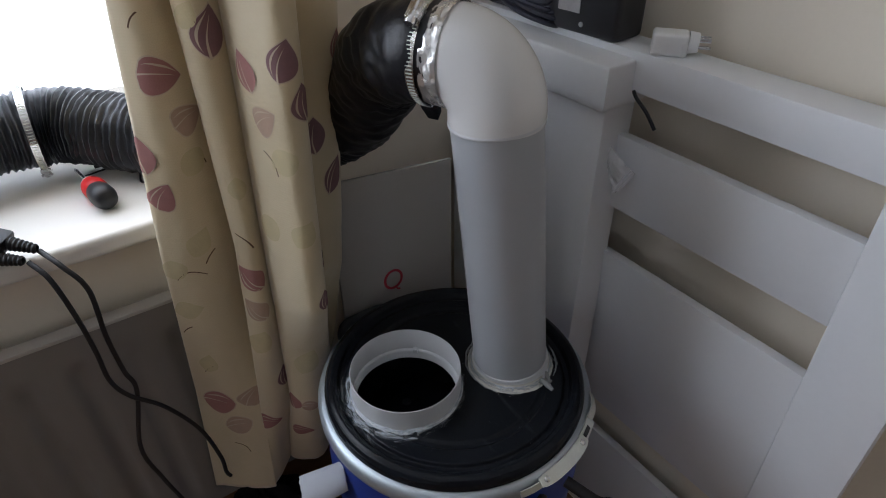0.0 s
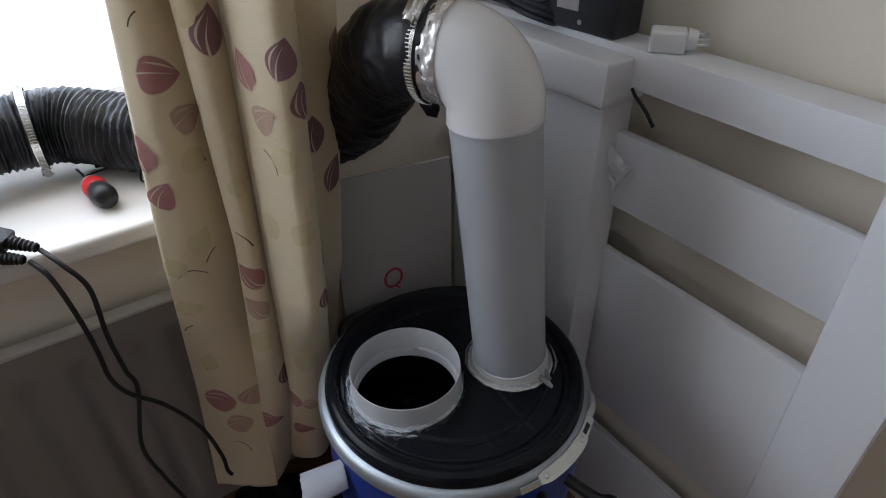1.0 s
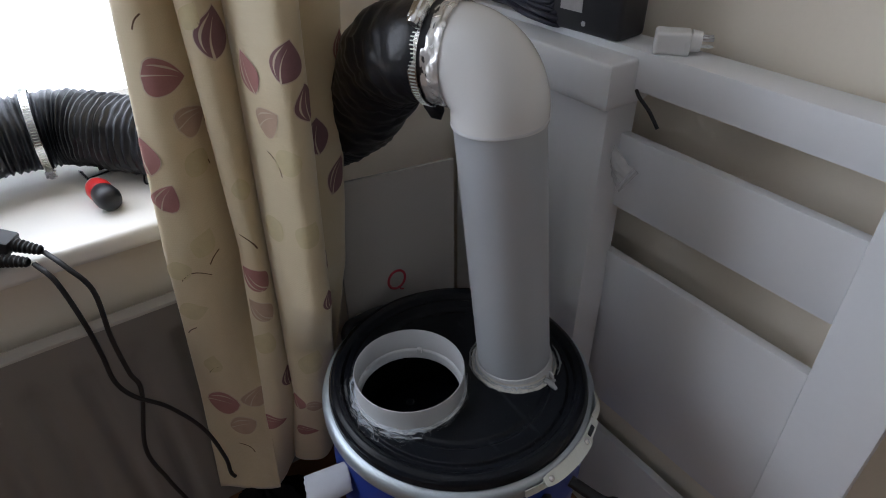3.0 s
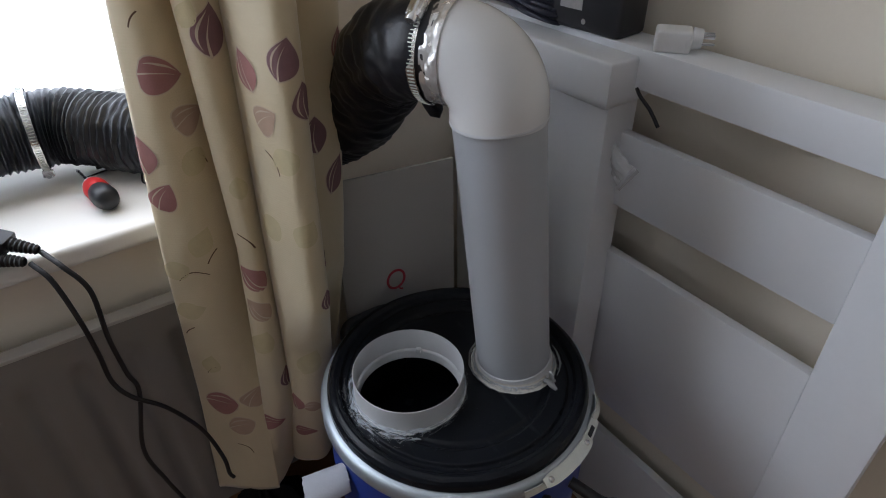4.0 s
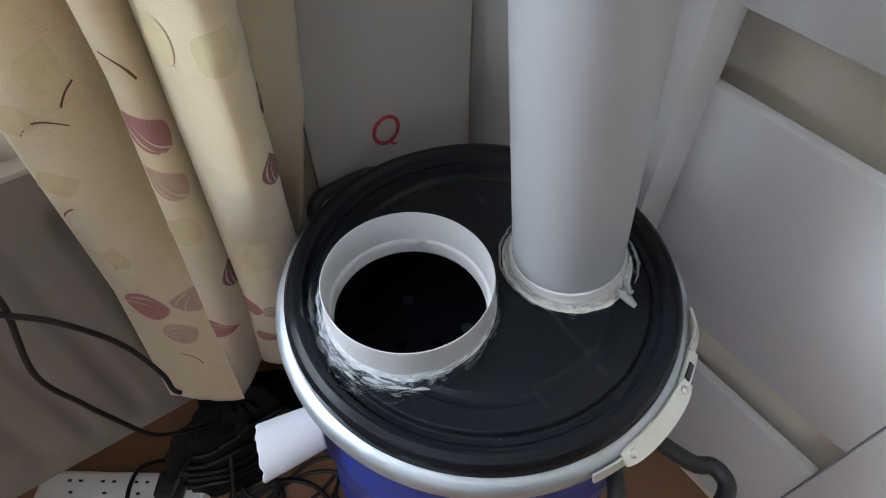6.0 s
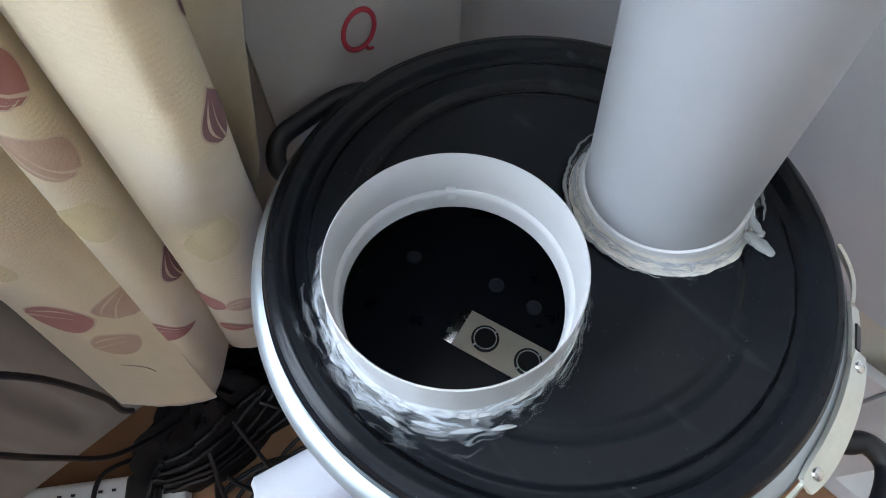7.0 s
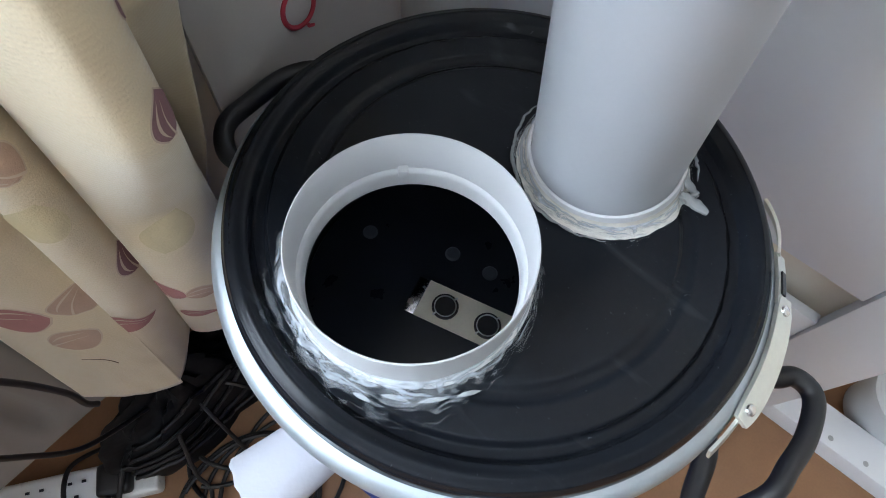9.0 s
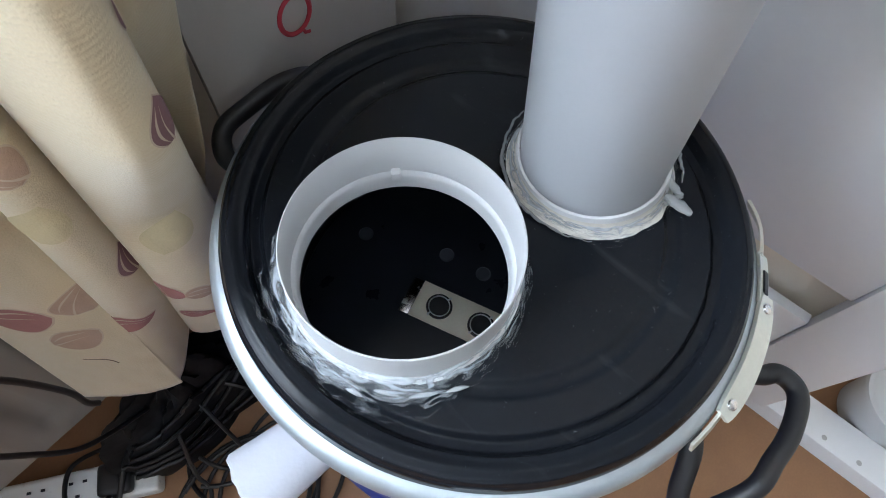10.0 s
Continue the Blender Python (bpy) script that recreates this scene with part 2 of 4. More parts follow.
def tube(path, radius, seg=16, caps=True, bm=None, flat=1.0):
    """radius: a number, or a function of the share of the way and the angle."""
    bm = bm or bmesh.new()
    path = [Vector(q) for q in path]
    n = len(path)
    tang = [(path[min(i + 1, n - 1)] - path[max(i - 1, 0)]).normalized() for i in range(n)]
    up = Vector((0, 0, 1)) if abs(tang[0].z) < 0.9 else Vector((1, 0, 0))
    side = tang[0].cross(up).normalized()
    rings = []
    for i, q in enumerate(path):
        side = (side - tang[i] * side.dot(tang[i])).normalized()
        other = tang[i].cross(side)
        ring = []
        for k in range(seg):
            a = 2 * math.pi * k / seg
            r = radius(i / (n - 1), a) if callable(radius) else radius
            ring.append(bm.verts.new(q + side * r * math.cos(a) + other * r * flat * math.sin(a)))
        rings.append(ring)
    for a, b in zip(rings, rings[1:]):
        for k in range(seg):
            bm.faces.new((a[k], a[(k + 1) % seg], b[(k + 1) % seg], b[k]))
    if caps:
        bm.faces.new(rings[0][::-1])
        bm.faces.new(rings[-1])
    return bm


def grid(fn, nu, nv, bm=None):
    bm = bm or bmesh.new()
    vs = [[bm.verts.new(fn(i / nu, j / nv)) for j in range(nv + 1)] for i in range(nu + 1)]
    for i in range(nu):
        for j in range(nv):
            bm.faces.new((vs[i][j], vs[i + 1][j], vs[i + 1][j + 1], vs[i][j + 1]))
    return bm


# ---- the room ----
WALL_X, WALL_Y, SILL_Z = 0.56, 0.36, 0.87
GLASS_Y = 0.62
room_floor = solid("floor", box(-3.4, 0.68, -4.3, 0.75, -0.08, 0.0), M_FLOOR, "warm brown floor under the drum and cables", "floor", kind="structure")
ceiling = solid("ceiling", box(-3.4, 0.68, -4.3, 0.75, 2.4, 2.5), M_CEIL, "plain white ceiling", "ceiling", kind="structure")
wall_east = solid("wall_east", box(WALL_X, WALL_X + 0.12, -4.3, 0.75, 0, 2.4), M_WALL, "cream painted wall behind the white slatted panel", "wall", kind="structure")
breast = solid("wall_breast", box(0.362, WALL_X, -0.345, WALL_Y, 0, 2.4), M_WALL, "cream painted wall face close behind the bed end", "wall", kind="structure")
bm = box(-3.4, -3.2, -4.3, -3.0, 0, 2.4)
box(-3.4, -3.2, -2.4, 0.75, 0, 2.4, bm=bm)
box(-3.4, -3.2, -3.0, -2.4, 0, 1.45, bm=bm)
box(-3.4, -3.2, -3.0, -2.4, 2.05, 2.4, bm=bm)
wall_west = solid("wall_west", bm, M_FAR, "unseen wall with a second window, grey to limit bounced light", "wall", kind="structure")
wall_south = solid("wall_south", box(-3.2, WALL_X, -4.3, -4.2, 0, 2.4), M_FAR, "unseen plain wall, grey to limit bounced light", "wall", kind="structure")
bm = box(-3.2, WALL_X, WALL_Y, 0.70, 0.235, SILL_Z - 0.032)
box(-3.2, WALL_X, 0.52, 0.70, 0, 0.235, bm=bm)
box(-3.2, WALL_X, WALL_Y, 0.70, 2.12, 2.4, bm=bm)
box(-0.03, WALL_X, WALL_Y, 0.70, SILL_Z - 0.032, 2.12, bm=bm)
box(-3.2, -2.00, WALL_Y, 0.70, SILL_Z - 0.032, 2.12, bm=bm)
wall_north = solid("wall_north", bm, M_WALL, "cream painted window wall with a deep reveal", "wall", kind="structure")

window = thing("window_1", (-1.07, GLASS_Y, SILL_Z), "white framed window with bright daylight behind", "window", kind="structure")
part("window_sill", box(-2.00, -0.03, 0.305, 0.60, SILL_Z - 0.030, SILL_Z, 0.011, 4), M_SILL, window, "deep cream gloss-painted sill with a rounded edge")
fr = []
for x0, x1, z0, z1 in ((-2.00, -0.03, SILL_Z, SILL_Z + 0.05), (-2.00, -0.03, 2.06, 2.12), (-2.00, -1.94, SILL_Z + 0.05, 2.06), (-0.09, -0.03, SILL_Z + 0.05, 2.06), (-1.10, -1.04, SILL_Z + 0.05, 2.06)):
    fr.append(part("window_frame", box(x0, x1, 0.60, 0.66, z0, z1, 0.006), M_PVC, window))
M_GLASS = bpy.data.materials.new("window_glass")
M_GLASS.use_nodes = True
gb = M_GLASS.node_tree.nodes["Principled BSDF"]
gb.inputs["Transmission Weight"].default_value, gb.inputs["Roughness"].default_value, gb.inputs["IOR"].default_value = 1.0, 0.0, 1.02
for x0, x1 in ((-1.94, -1.10), (-1.04, -0.09)):
    pane = part("pane", box(x0, x1, 0.628, 0.632, SILL_Z + 0.05, 2.06), M_GLASS, window)
    pane.visible_shadow = False
window_west = thing("window_2", (-3.3, -2.7, 1.45), "small white framed window in the wall across the room", "window", kind="structure")
for y0, y1, z0, z1 in ((-3.0, -2.4, 1.45, 1.49), (-3.0, -2.4, 2.01, 2.05), (-3.0, -2.96, 1.49, 2.01), (-2.44, -2.4, 1.49, 2.01)):
    part("window_frame", box(-3.36, -3.30, y0, y1, z0, z1, 0.006), M_PVC, window_west)
pane = part("pane", box(-3.334, -3.330, -2.96, -2.44, 1.49, 2.01), M_GLASS, window_west)
pane.visible_shadow = False
ground = solid("ground", box(-60, 60, 1.0, 120, -0.6, -0.5), M_GRASS, "pale paving outside in bright light", "ground", kind="structure")

# ---- the slatted white bed end against the east wall ----
HX = 0.267
bed_end = thing("bed_end", (HX, -0.2, 0), "white painted wooden bed end with wide slats leaning on the wall", "bed end")


def leaning(bm):
    """The bed end stands with its foot further back than its top rail."""
    for v in bm.verts:
        v.co.x += 0.075 * (1.04 - v.co.z)
    return bm


part("top_rail", box(HX, 0.325, -1.0, 0.33, 1.024, 1.074, 0.004), M_WHITE, bed_end)
for z0, z1 in ((0.842, 0.958), (0.415, 0.758), (0.050, 0.327)):
    part("slat", leaning(box(HX + 0.004, HX + 0.020, -0.309, 0.06, z0, z1, 0.003)), M_WHITE, bed_end)
part("stile", leaning(box(HX - 0.002, HX + 0.019, -0.399, -0.3095, 0.046, 1.0235, 0.004)), M_WHITE, bed_end)

post = thing("corner_post", (0.29, 0.15, 0), "white painted corner post with a broad moulded cap", "post")
part("shaft", box(0.243, 0.300, 0.008, 0.34, 0.0, 1.004, 0.003), M_WHITE, post)
bm = box(0.219, 0.300, -0.008, 0.352, 1.000, 1.064, 0.0)
low = [e for e in bm.edges if all(v.co.z < 1.01 for v in e.verts)]
bmesh.ops.bevel(bm, geom=low, offset=0.018, segments=4, affect="EDGES", profile=0.5)
bmesh.ops.bevel(bm, geom=[e for e in bm.edges if all(v.co.z > 1.06 for v in e.verts)], offset=0.005, segments=3, affect="EDGES", profile=0.5)
part("cap", bm, M_WHITE, post, "broad white cap with a rounded underside")

# ---- radiator ----
radiator = thing("radiator", (-1.0, 0.32, 0.25), "off-white ribbed panel radiator, darkened for the shade under the sill", "radiator")


def rad_face(u, v):
    x = -1.7 + u * 1.62
    z = 0.25 + v * 0.48
    inside = min(1.0, max(0.0, (v - 0.06) / 0.03)) * min(1.0, max(0.0, (0.90 - v) / 0.03))
    rib = 0.5 + 0.5 * math.cos(2 * math.pi * x / 0.0667)
    return (x, 0.312 + 0.009 * inside * (1 - min(1, rib * 1.9)), z)


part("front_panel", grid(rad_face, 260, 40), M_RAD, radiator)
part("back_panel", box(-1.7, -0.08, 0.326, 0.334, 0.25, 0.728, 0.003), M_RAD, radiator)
# same paint as the panels; the paler colour stands for light on the lip
part("top_lip", box(-1.702, -0.078, 0.3105, 0.335, 0.729, 0.736, 0.003), M_BOARD, radiator, "top lip coloured paler for the light it catches")
for x in (-1.5, -0.3):
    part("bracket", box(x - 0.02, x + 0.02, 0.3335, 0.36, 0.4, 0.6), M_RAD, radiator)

# ---- drum ----
LZ = 0.68
drum = thing("drum", (0, 0, 0), "blue plastic drum with a black lid clamped by a steel ring", "drum")
prof = [(0.02, 0.004), (0.160, 0.0), (0.172, 0.006), (0.176, 0.03), (0.180, 0.25), (0.181, 0.30), (0.186, 0.31), (0.186, 0.33), (0.181, 0.34), (0.182, 0.52), (0.186, 0.535), (0.186, 0.56), (0.181, 0.575), (0.178, 0.64), (0.180, 0.655)]
part("body", lathe([(r, z) for r, z in prof], 128), M_BLUE, drum, "blue plastic drum wall")
# darkness inside the drum is put into the liner's colour
part("liner", lathe([(0.02, 0.30), (0.166, 0.30), (0.168, 0.66), (0.172, 0.66)], 64), M_VOID, drum, "inner wall of the drum, black for the darkness inside")

COL, CR = (-0.0697, 0.0133), 0.0737
PB, PU = Vector((0.0748, -0.0320, LZ)), Vector((-0.0898, 0.0407, 1.0)).normalized()


def lid_height(r):
    pts = [(0.0, 0.0), (0.118, 0.0), (0.122, -0.0025), (0.127, -0.0025), (0.131, 0.0), (0.149, 0.0), (0.153, -0.0045), (0.158, -0.004), (0.163, 0.003), (0.169, 0.006), (0.175, 0.004), (0.1785, -0.001), (0.180, -0.010)]
    for (a, za), (b, zb) in zip(pts, pts[1:]):
        if r <= b:
            t = (r - a) / (b - a)
            t = t * t * (3 - 2 * t)
            return za + (zb - za) * t
    return -0.010


def lid_top(u, v):
    a = 2 * math.pi * u
    c = Vector((COL[0], COL[1]))
    d = Vector((math.cos(a), math.sin(a)))
    k = -c.dot(d) + math.sqrt(c.dot(d) ** 2 - c.dot(c) + 0.180 ** 2)
    q = c + d * (0.0728 + (k - 0.0728) * v)
    return (q.x, q.y, LZ + lid_height(q.length) + 0.0004 * noise.noise(Vector((q.x * 14, q.y * 14, 1))))


lid = part("lid", grid(lid_top, 180, 90), M_LID, drum, "scuffed black lid pressed with ring grooves")
bmesh_ring = lathe([(0.1780, -0.011), (0.183, -0.0115), (0.1875, -0.014), (0.1902, -0.020), (0.1902, -0.030), (0.1875, -0.037), (0.184, -0.040), (0.179, -0.040)], 160, Matrix.Translation((0, 0, LZ)))
ring = part("clamp_ring", bmesh_ring, M_RING, drum, "bright galvanised clamp ring")


def arc_plate(a0, a1, r, width, z, tilt, thick, n=24, ends=0.0, bow=0.0):
    """A bent strip along the drum's rim, from angle a0 to a1 in degrees."""
    def ring_at(i):
        t = i / n
        a = radians(a0 + (a1 - a0) * t)
        w = width * (1 - ends * (2 * abs(t - 0.5)) ** 6)
        out, upv = Vector((math.cos(a), math.sin(a), 0)), Vector((0, 0, 1))
        across = out * math.cos(radians(tilt)) - upv * math.sin(radians(tilt))
        nor = out * math.sin(radians(tilt)) + upv * math.cos(radians(tilt))
        c = out * (r + bow * math.sin(math.pi * t)) + upv * z
        return [c + across * w / 2 + nor * thick / 2, c - across * w / 2 + nor * thick / 2, c - across * w / 2 - nor * thick / 2, c + across * w / 2 - nor * thick / 2]
    bm = bmesh.new()
    rows = [[bm.verts.new(p) for p in ring_at(i)] for i in range(n + 1)]
    for a, b in zip(rows, rows[1:]):
        for k in range(4):
            bm.faces.new((a[k], a[(k + 1) % 4], b[(k + 1) % 4], b[k]))
    bm.faces.new(rows[0])
    bm.faces.new(rows[-1][::-1])
    return bm


latch = part("latch", arc_plate(-93.7, -66.6, 0.1937, 0.0160, LZ - 0.0155, 32, 0.003, ends=0.35), M_LATCH, drum, "zinc plated lever latch with two rivets")
part("link", arc_plate(-68.6, -57.1, 0.1917, 0.013, LZ - 0.016, 42, 0.0022), M_LATCH, latch)
part("slot", arc_plate(-66.0, -61.1, 0.1924, 0.0055, LZ - 0.0152, 42, 0.0026), M_BLACK, latch)
part("tongue", arc_plate(-57.8, -45.0, 0.1900, 0.012, LZ - 0.014, 62, 0.002, bow=0.003), M_LATCH, latch)
part("hook", arc_plate(-101.7, -91.7, 0.1932, 0.009, LZ - 0.020, 70, 0.002), M_LATCH, latch)
for a in (-90.9, -69.3):
    q = Vector((0.1942 * math.cos(radians(a)), 0.1942 * math.sin(radians(a)), LZ - 0.0140))
    out = Vector((math.cos(radians(a)), math.sin(radians(a)), 0))
    nor = out * math.sin(radians(32)) + Vector((0, 0, 1)) * math.cos(radians(32))
    rv = lathe([(0.0, 0.0022), (0.0022, 0.002), (0.0036, 0.0012), (0.0040, 0.0)], 20, Matrix.Translation(q) @ nor.to_track_quat("Z", "Y").to_matrix().to_4x4())
    part("rivet", rv, M_STEEL, latch)

# carrying handles
hpts = [(0.055, -0.178, 0.59), (0.073, -0.219, 0.58), (0.0856, -0.232, 0.58), (0.0854, -0.2464, 0.58), (0.0749, -0.2551, 0.58), (0.0493, -0.2604, 0.58), (0.025, -0.2596, 0.58), (-0.004, -0.258, 0.575), (-0.040, -0.240, 0.540), (-0.036, -0.222, 0.565), (-0.010, -0.204, 0.595), (0.008, -0.180, 0.60)]
part("handle", tube(smooth_path(hpts, 8), 0.0078, 14), M_BLACK, drum, "black moulded carrying handle", )
hp2 = [(0.046, 0.170, 0.61), (0.034, 0.206, 0.625), (0.006, 0.222, 0.630), (-0.034, 0.224, 0.630), (-0.062, 0.220, 0.630), (-0.077, 0.202, 0.625), (-0.072, 0.182, 0.620), (-0.064, 0.163, 0.61)]
part("handle", tube(smooth_path(hp2, 8), 0.0080, 14), M_BLACK, drum, "black moulded carrying handle")

# motor block deep in the drum
motor = thing("motor_block", (0, 0.02, 0.30), "dark motor block with a satin metal plate inside the drum", "motor block")
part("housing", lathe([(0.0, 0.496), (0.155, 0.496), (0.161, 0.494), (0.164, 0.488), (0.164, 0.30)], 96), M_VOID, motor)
ux = Vector((0.27, -0.963)).normalized()
ux3 = Vector((ux.x, ux.y, 0))
uy3 = Vector((-ux.y, ux.x, 0))
pc = Vector((-0.016, -0.0025, 0.500))
PM = Matrix.Translation(pc) @ Matrix((ux3, uy3, Vector((0, 0, 1)))).transposed().to_4x4()
plate = part("plate", moved(box(-0.045, 0.065, -0.019, 0.019, -0.002, 0.0, 0.0008), PM), M_BRASS, motor, "satin metal plate")
part("plate_lip", moved(box(-0.056, -0.045, -0.019, 0.019, -0.006, -0.001, 0.002), PM), M_STEEL, motor)
for sx in (-0.0213, 0.0213):
    k = part("knob", moved(lathe([(0.0, 0.003), (0.009, 0.003), (0.0095, 0.002), (0.0095, 0.0005)], 40), PM @ Matrix.Translation((sx, 0, 0.0005))), M_BIN, motor)
    part("knob_ring", moved(lathe([(0.0125, 0.0), (0.0125, 0.0015), (0.0105, 0.002), (0.0100, 0.0005)], 40), PM @ Matrix.Translation((sx, 0, 0.0005))), M_BLACK, k)
    part("knob_line", moved(lathe([(0.0098, 0.0), (0.0098, 0.0030), (0.0104, 0.0030), (0.0104, 0.0)], 40), PM @ Matrix.Translation((sx, 0, 0.0005))), M_PLUGW, k)
    for s in (-1, 1):
        part("knob_mark", moved(box(-0.0007, 0.0007, 0.0100, 0.0140, 0.0008, 0.0036), PM @ Matrix.Translation((sx, 0, 0)) @ pose(0, 0, 0, 0, 0, 60 + 90 * s)), M_PLUGW, k)
for x, y in ((0.026, 0.049), (0.034, 0.009), (-0.010, 0.125)):
    part("screw_cap", lathe([(0.0, 0.002), (0.006, 0.002), (0.0075, 0.0)], 24, Matrix.Translation((x, y, 0.4965))), M_CAP, motor)

# ---- open collar ----
collar = thing("collar", (COL[0], COL[1], LZ), "open white plastic duct collar sealed to the lid", "duct collar")
cprof = [(0.0688, -0.0165), (0.0690, -0.0045), (0.0700, -0.0020), (0.0720, -0.0008), (0.0722, 0.0345), (0.0728, 0.0354), (0.0735, 0.0348), (0.0737, 0.030), (0.0740, 0.002), (0.078, -0.001), (0.072, -0.0165)]
part("ring", lathe(cprof, 128, Matrix.Translation((COL[0], COL[1], LZ)), closed=True), M_PVC, collar)
ca = math.atan2(0.064 - COL[1], -0.023 - COL[0])
nb = box(-0.0035, 0.0035, -0.003, 0.003, -0.004, 0.004, 0.0015)
part("stop_lug", moved(nb, Matrix.Translation((COL[0] + 0.0695 * math.cos(ca), COL[1] + 0.0695 * math.sin(ca), LZ - 0.0015)) @ pose(0, 0, 0, 0, 0, math.degrees(ca) - 90)), M_PVC, collar)


def smear(cx, cy, r0, seed, wide, peak, name, parent, lo=0, hi=360):
    """A smeared bead of sealant round a pipe, thicker where it was pressed on."""
    def f(u, v):
        a = radians(lo + (hi - lo) * u)
        n1 = noise.noise(Vector((math.cos(a) * 2.2, math.sin(a) * 2.2, seed)))
        n2 = noise.noise(Vector((math.cos(a) * 9, math.sin(a) * 9, seed + 4)))
        w = wide(math.degrees(a)) * (1 + 0.4 * n1 + 0.25 * n2)
        r = r0 + w * v
        x, y = cx + r * math.cos(a), cy + r * math.sin(a)
        h = peak * (1 - v) ** 1.6 + 0.0005 * noise.noise(Vector((x * 120, y * 120, seed))) + 0.0010
        return (x, y, LZ + lid_height(math.hypot(x, y)) + max(0.0006, h * (1 if v < 0.98 else 0.15)))
    ob = part(name, grid(f, 240, 14), M_SMEAR, parent, "smeared translucent white sealant")
    uv = ob.data.uv_layers.new(name="round_and_out")
    for lp in ob.data.loops:
        uv.data[lp.index].uv = (lp.vertex_index // 15 / 240, lp.vertex_index % 15 / 14)
    return ob


def wide_collar(d):
    d = (d + 360) % 360
    return 0.010 + 0.017 * math.exp(-(((d - 205 + 180) % 360 - 180) / 50) ** 2) + 0.010 * math.exp(-(((d - 135 + 180) % 360 - 180) / 30) ** 2)


smear(COL[0], COL[1], 0.0735, 3.0, wide_collar, 0.0035, "sealant", collar)
for k in range(4):
    a = radians(200 + 45 * k / 3 + random.uniform(-4, 4))
    r = 0.079 + 0.010 * random.random()
    L = 0.003 + 0.006 * random.random()
    x, y = COL[0] + r * math.cos(a), COL[1] + r * math.sin(a)
    tw = a + random.uniform(-0.3, 0.3)
    tx, ty = -math.sin(tw), math.cos(tw)
    bl = tube([(x - tx * L, y - ty * L, LZ + 0.0006), (x - tx * L * 0.4, y - ty * L * 0.4, LZ + 0.0018), (x + tx * L * 0.4, y + ty * L * 0.4, LZ + 0.0018), (x + tx * L, y + ty * L, LZ + 0.0006)], lambda t, q: 0.0011 * (0.3 + math.sin(math.pi * t)), 8, flat=0.45)
    part("sealant_ridge", bl, M_SILICONE, collar)

# ---- upright pipe ----
pipe = thing("upright_pipe", tuple(PB), "upright pale grey plastic pipe leaning slightly on the lid", "pipe")
PR = PU.to_track_quat("Z", "Y").to_matrix().to_4x4()
PMAT = Matrix.Translation(PB) @ PR
HTOP = 0.370
part("tube", lathe([(0.0470, 0.006), (0.0500, 0.006), (0.0500, HTOP), (0.0470, HTOP)], 96, PMAT, closed=True), M_PIPE, pipe)
part("base_socket", lathe([(0.0505, 0.017), (0.0522, 0.0165), (0.0530, 0.014), (0.0535, 0.004), (0.0560, 0.000), (0.0560, -0.006), (0.0505, -0.006)], 96, PMAT, closed=True), M_PVC, pipe, "white socket at the foot of the pipe")
smear(PB.x, PB.y, 0.0545, 9.0, lambda d: 0.006 + 0.004 * math.exp(-(((d - 235 + 180) % 360 - 180) / 60) ** 2) + 0.005 * math.exp(-(((d - 140 + 180) % 360 - 180) / 40) ** 2) + 0.004 * math.exp(-(((d - 320 + 180) % 360 - 180) / 25) ** 2), 0.006, "sealant", pipe)
def bead(r, seed, lo, hi, thick, rise):
    """A glossy uneven bead of clear sealant along an arc round the pipe's foot."""
    pts = []
    for i in range(61):
        a = radians(lo + (hi - lo) * i / 60)
        q = r + 0.0014 * noise.noise(Vector((math.cos(a) * 5, math.sin(a) * 5, seed))) + 0.0012 * noise.noise(Vector((math.cos(a) * 16, math.sin(a) * 16, seed)))
        x, y = PB.x + q * math.cos(a), PB.y + q * math.sin(a)
        pts.append((x, y, LZ + lid_height(math.hypot(x, y)) + rise + 0.0015 * noise.noise(Vector((math.cos(a) * 8, math.sin(a) * 8, seed + 2)))))
    return tube(pts, lambda t, q: thick * (0.25 + math.sin(math.pi * t)) * (1 + 0.5 * noise.noise(Vector((t * 22, seed, 0)))), 10)


def fillet(u, v):
    """A smoothed fillet of sealant between the pipe's socket and the lid, drawn thin at both ends."""
    a = radians(98 + 250 * u)
    n1 = noise.noise(Vector((math.cos(a) * 4, math.sin(a) * 4, 3.0)))
    n2 = noise.noise(Vector((math.cos(a) * 15, math.sin(a) * 15, v * 2)))
    r = 0.0532 + v * (0.0080 + 0.0018 * n1 + 0.0005 * n2) * (0.35 + 0.65 * math.sin(math.pi * u) ** 0.4)
    x, y = PB.x + r * math.cos(a), PB.y + r * math.sin(a)
    return (x, y, LZ + lid_height(math.hypot(x, y)) + 0.0005 + 0.0095 * (1 - v) ** 1.8 + 0.0006 * n2 * (1 - v))


part("sealant_fillet", grid(fillet, 200, 14), M_FILLET, pipe, "cream sealant fillet smoothed by finger")
for r, seed, lo, hi, thick, rise in ((0.0625, 5.0, 70, 215, 0.0011, 0.0022), (0.0640, 8.0, 296, 350, 0.0013, 0.0030)):
    part("sealant_bead", bead(r, seed, lo, hi, thick, rise), M_SILICONE, pipe, "uneven bead of clear sealant")
blob = bmesh.new()
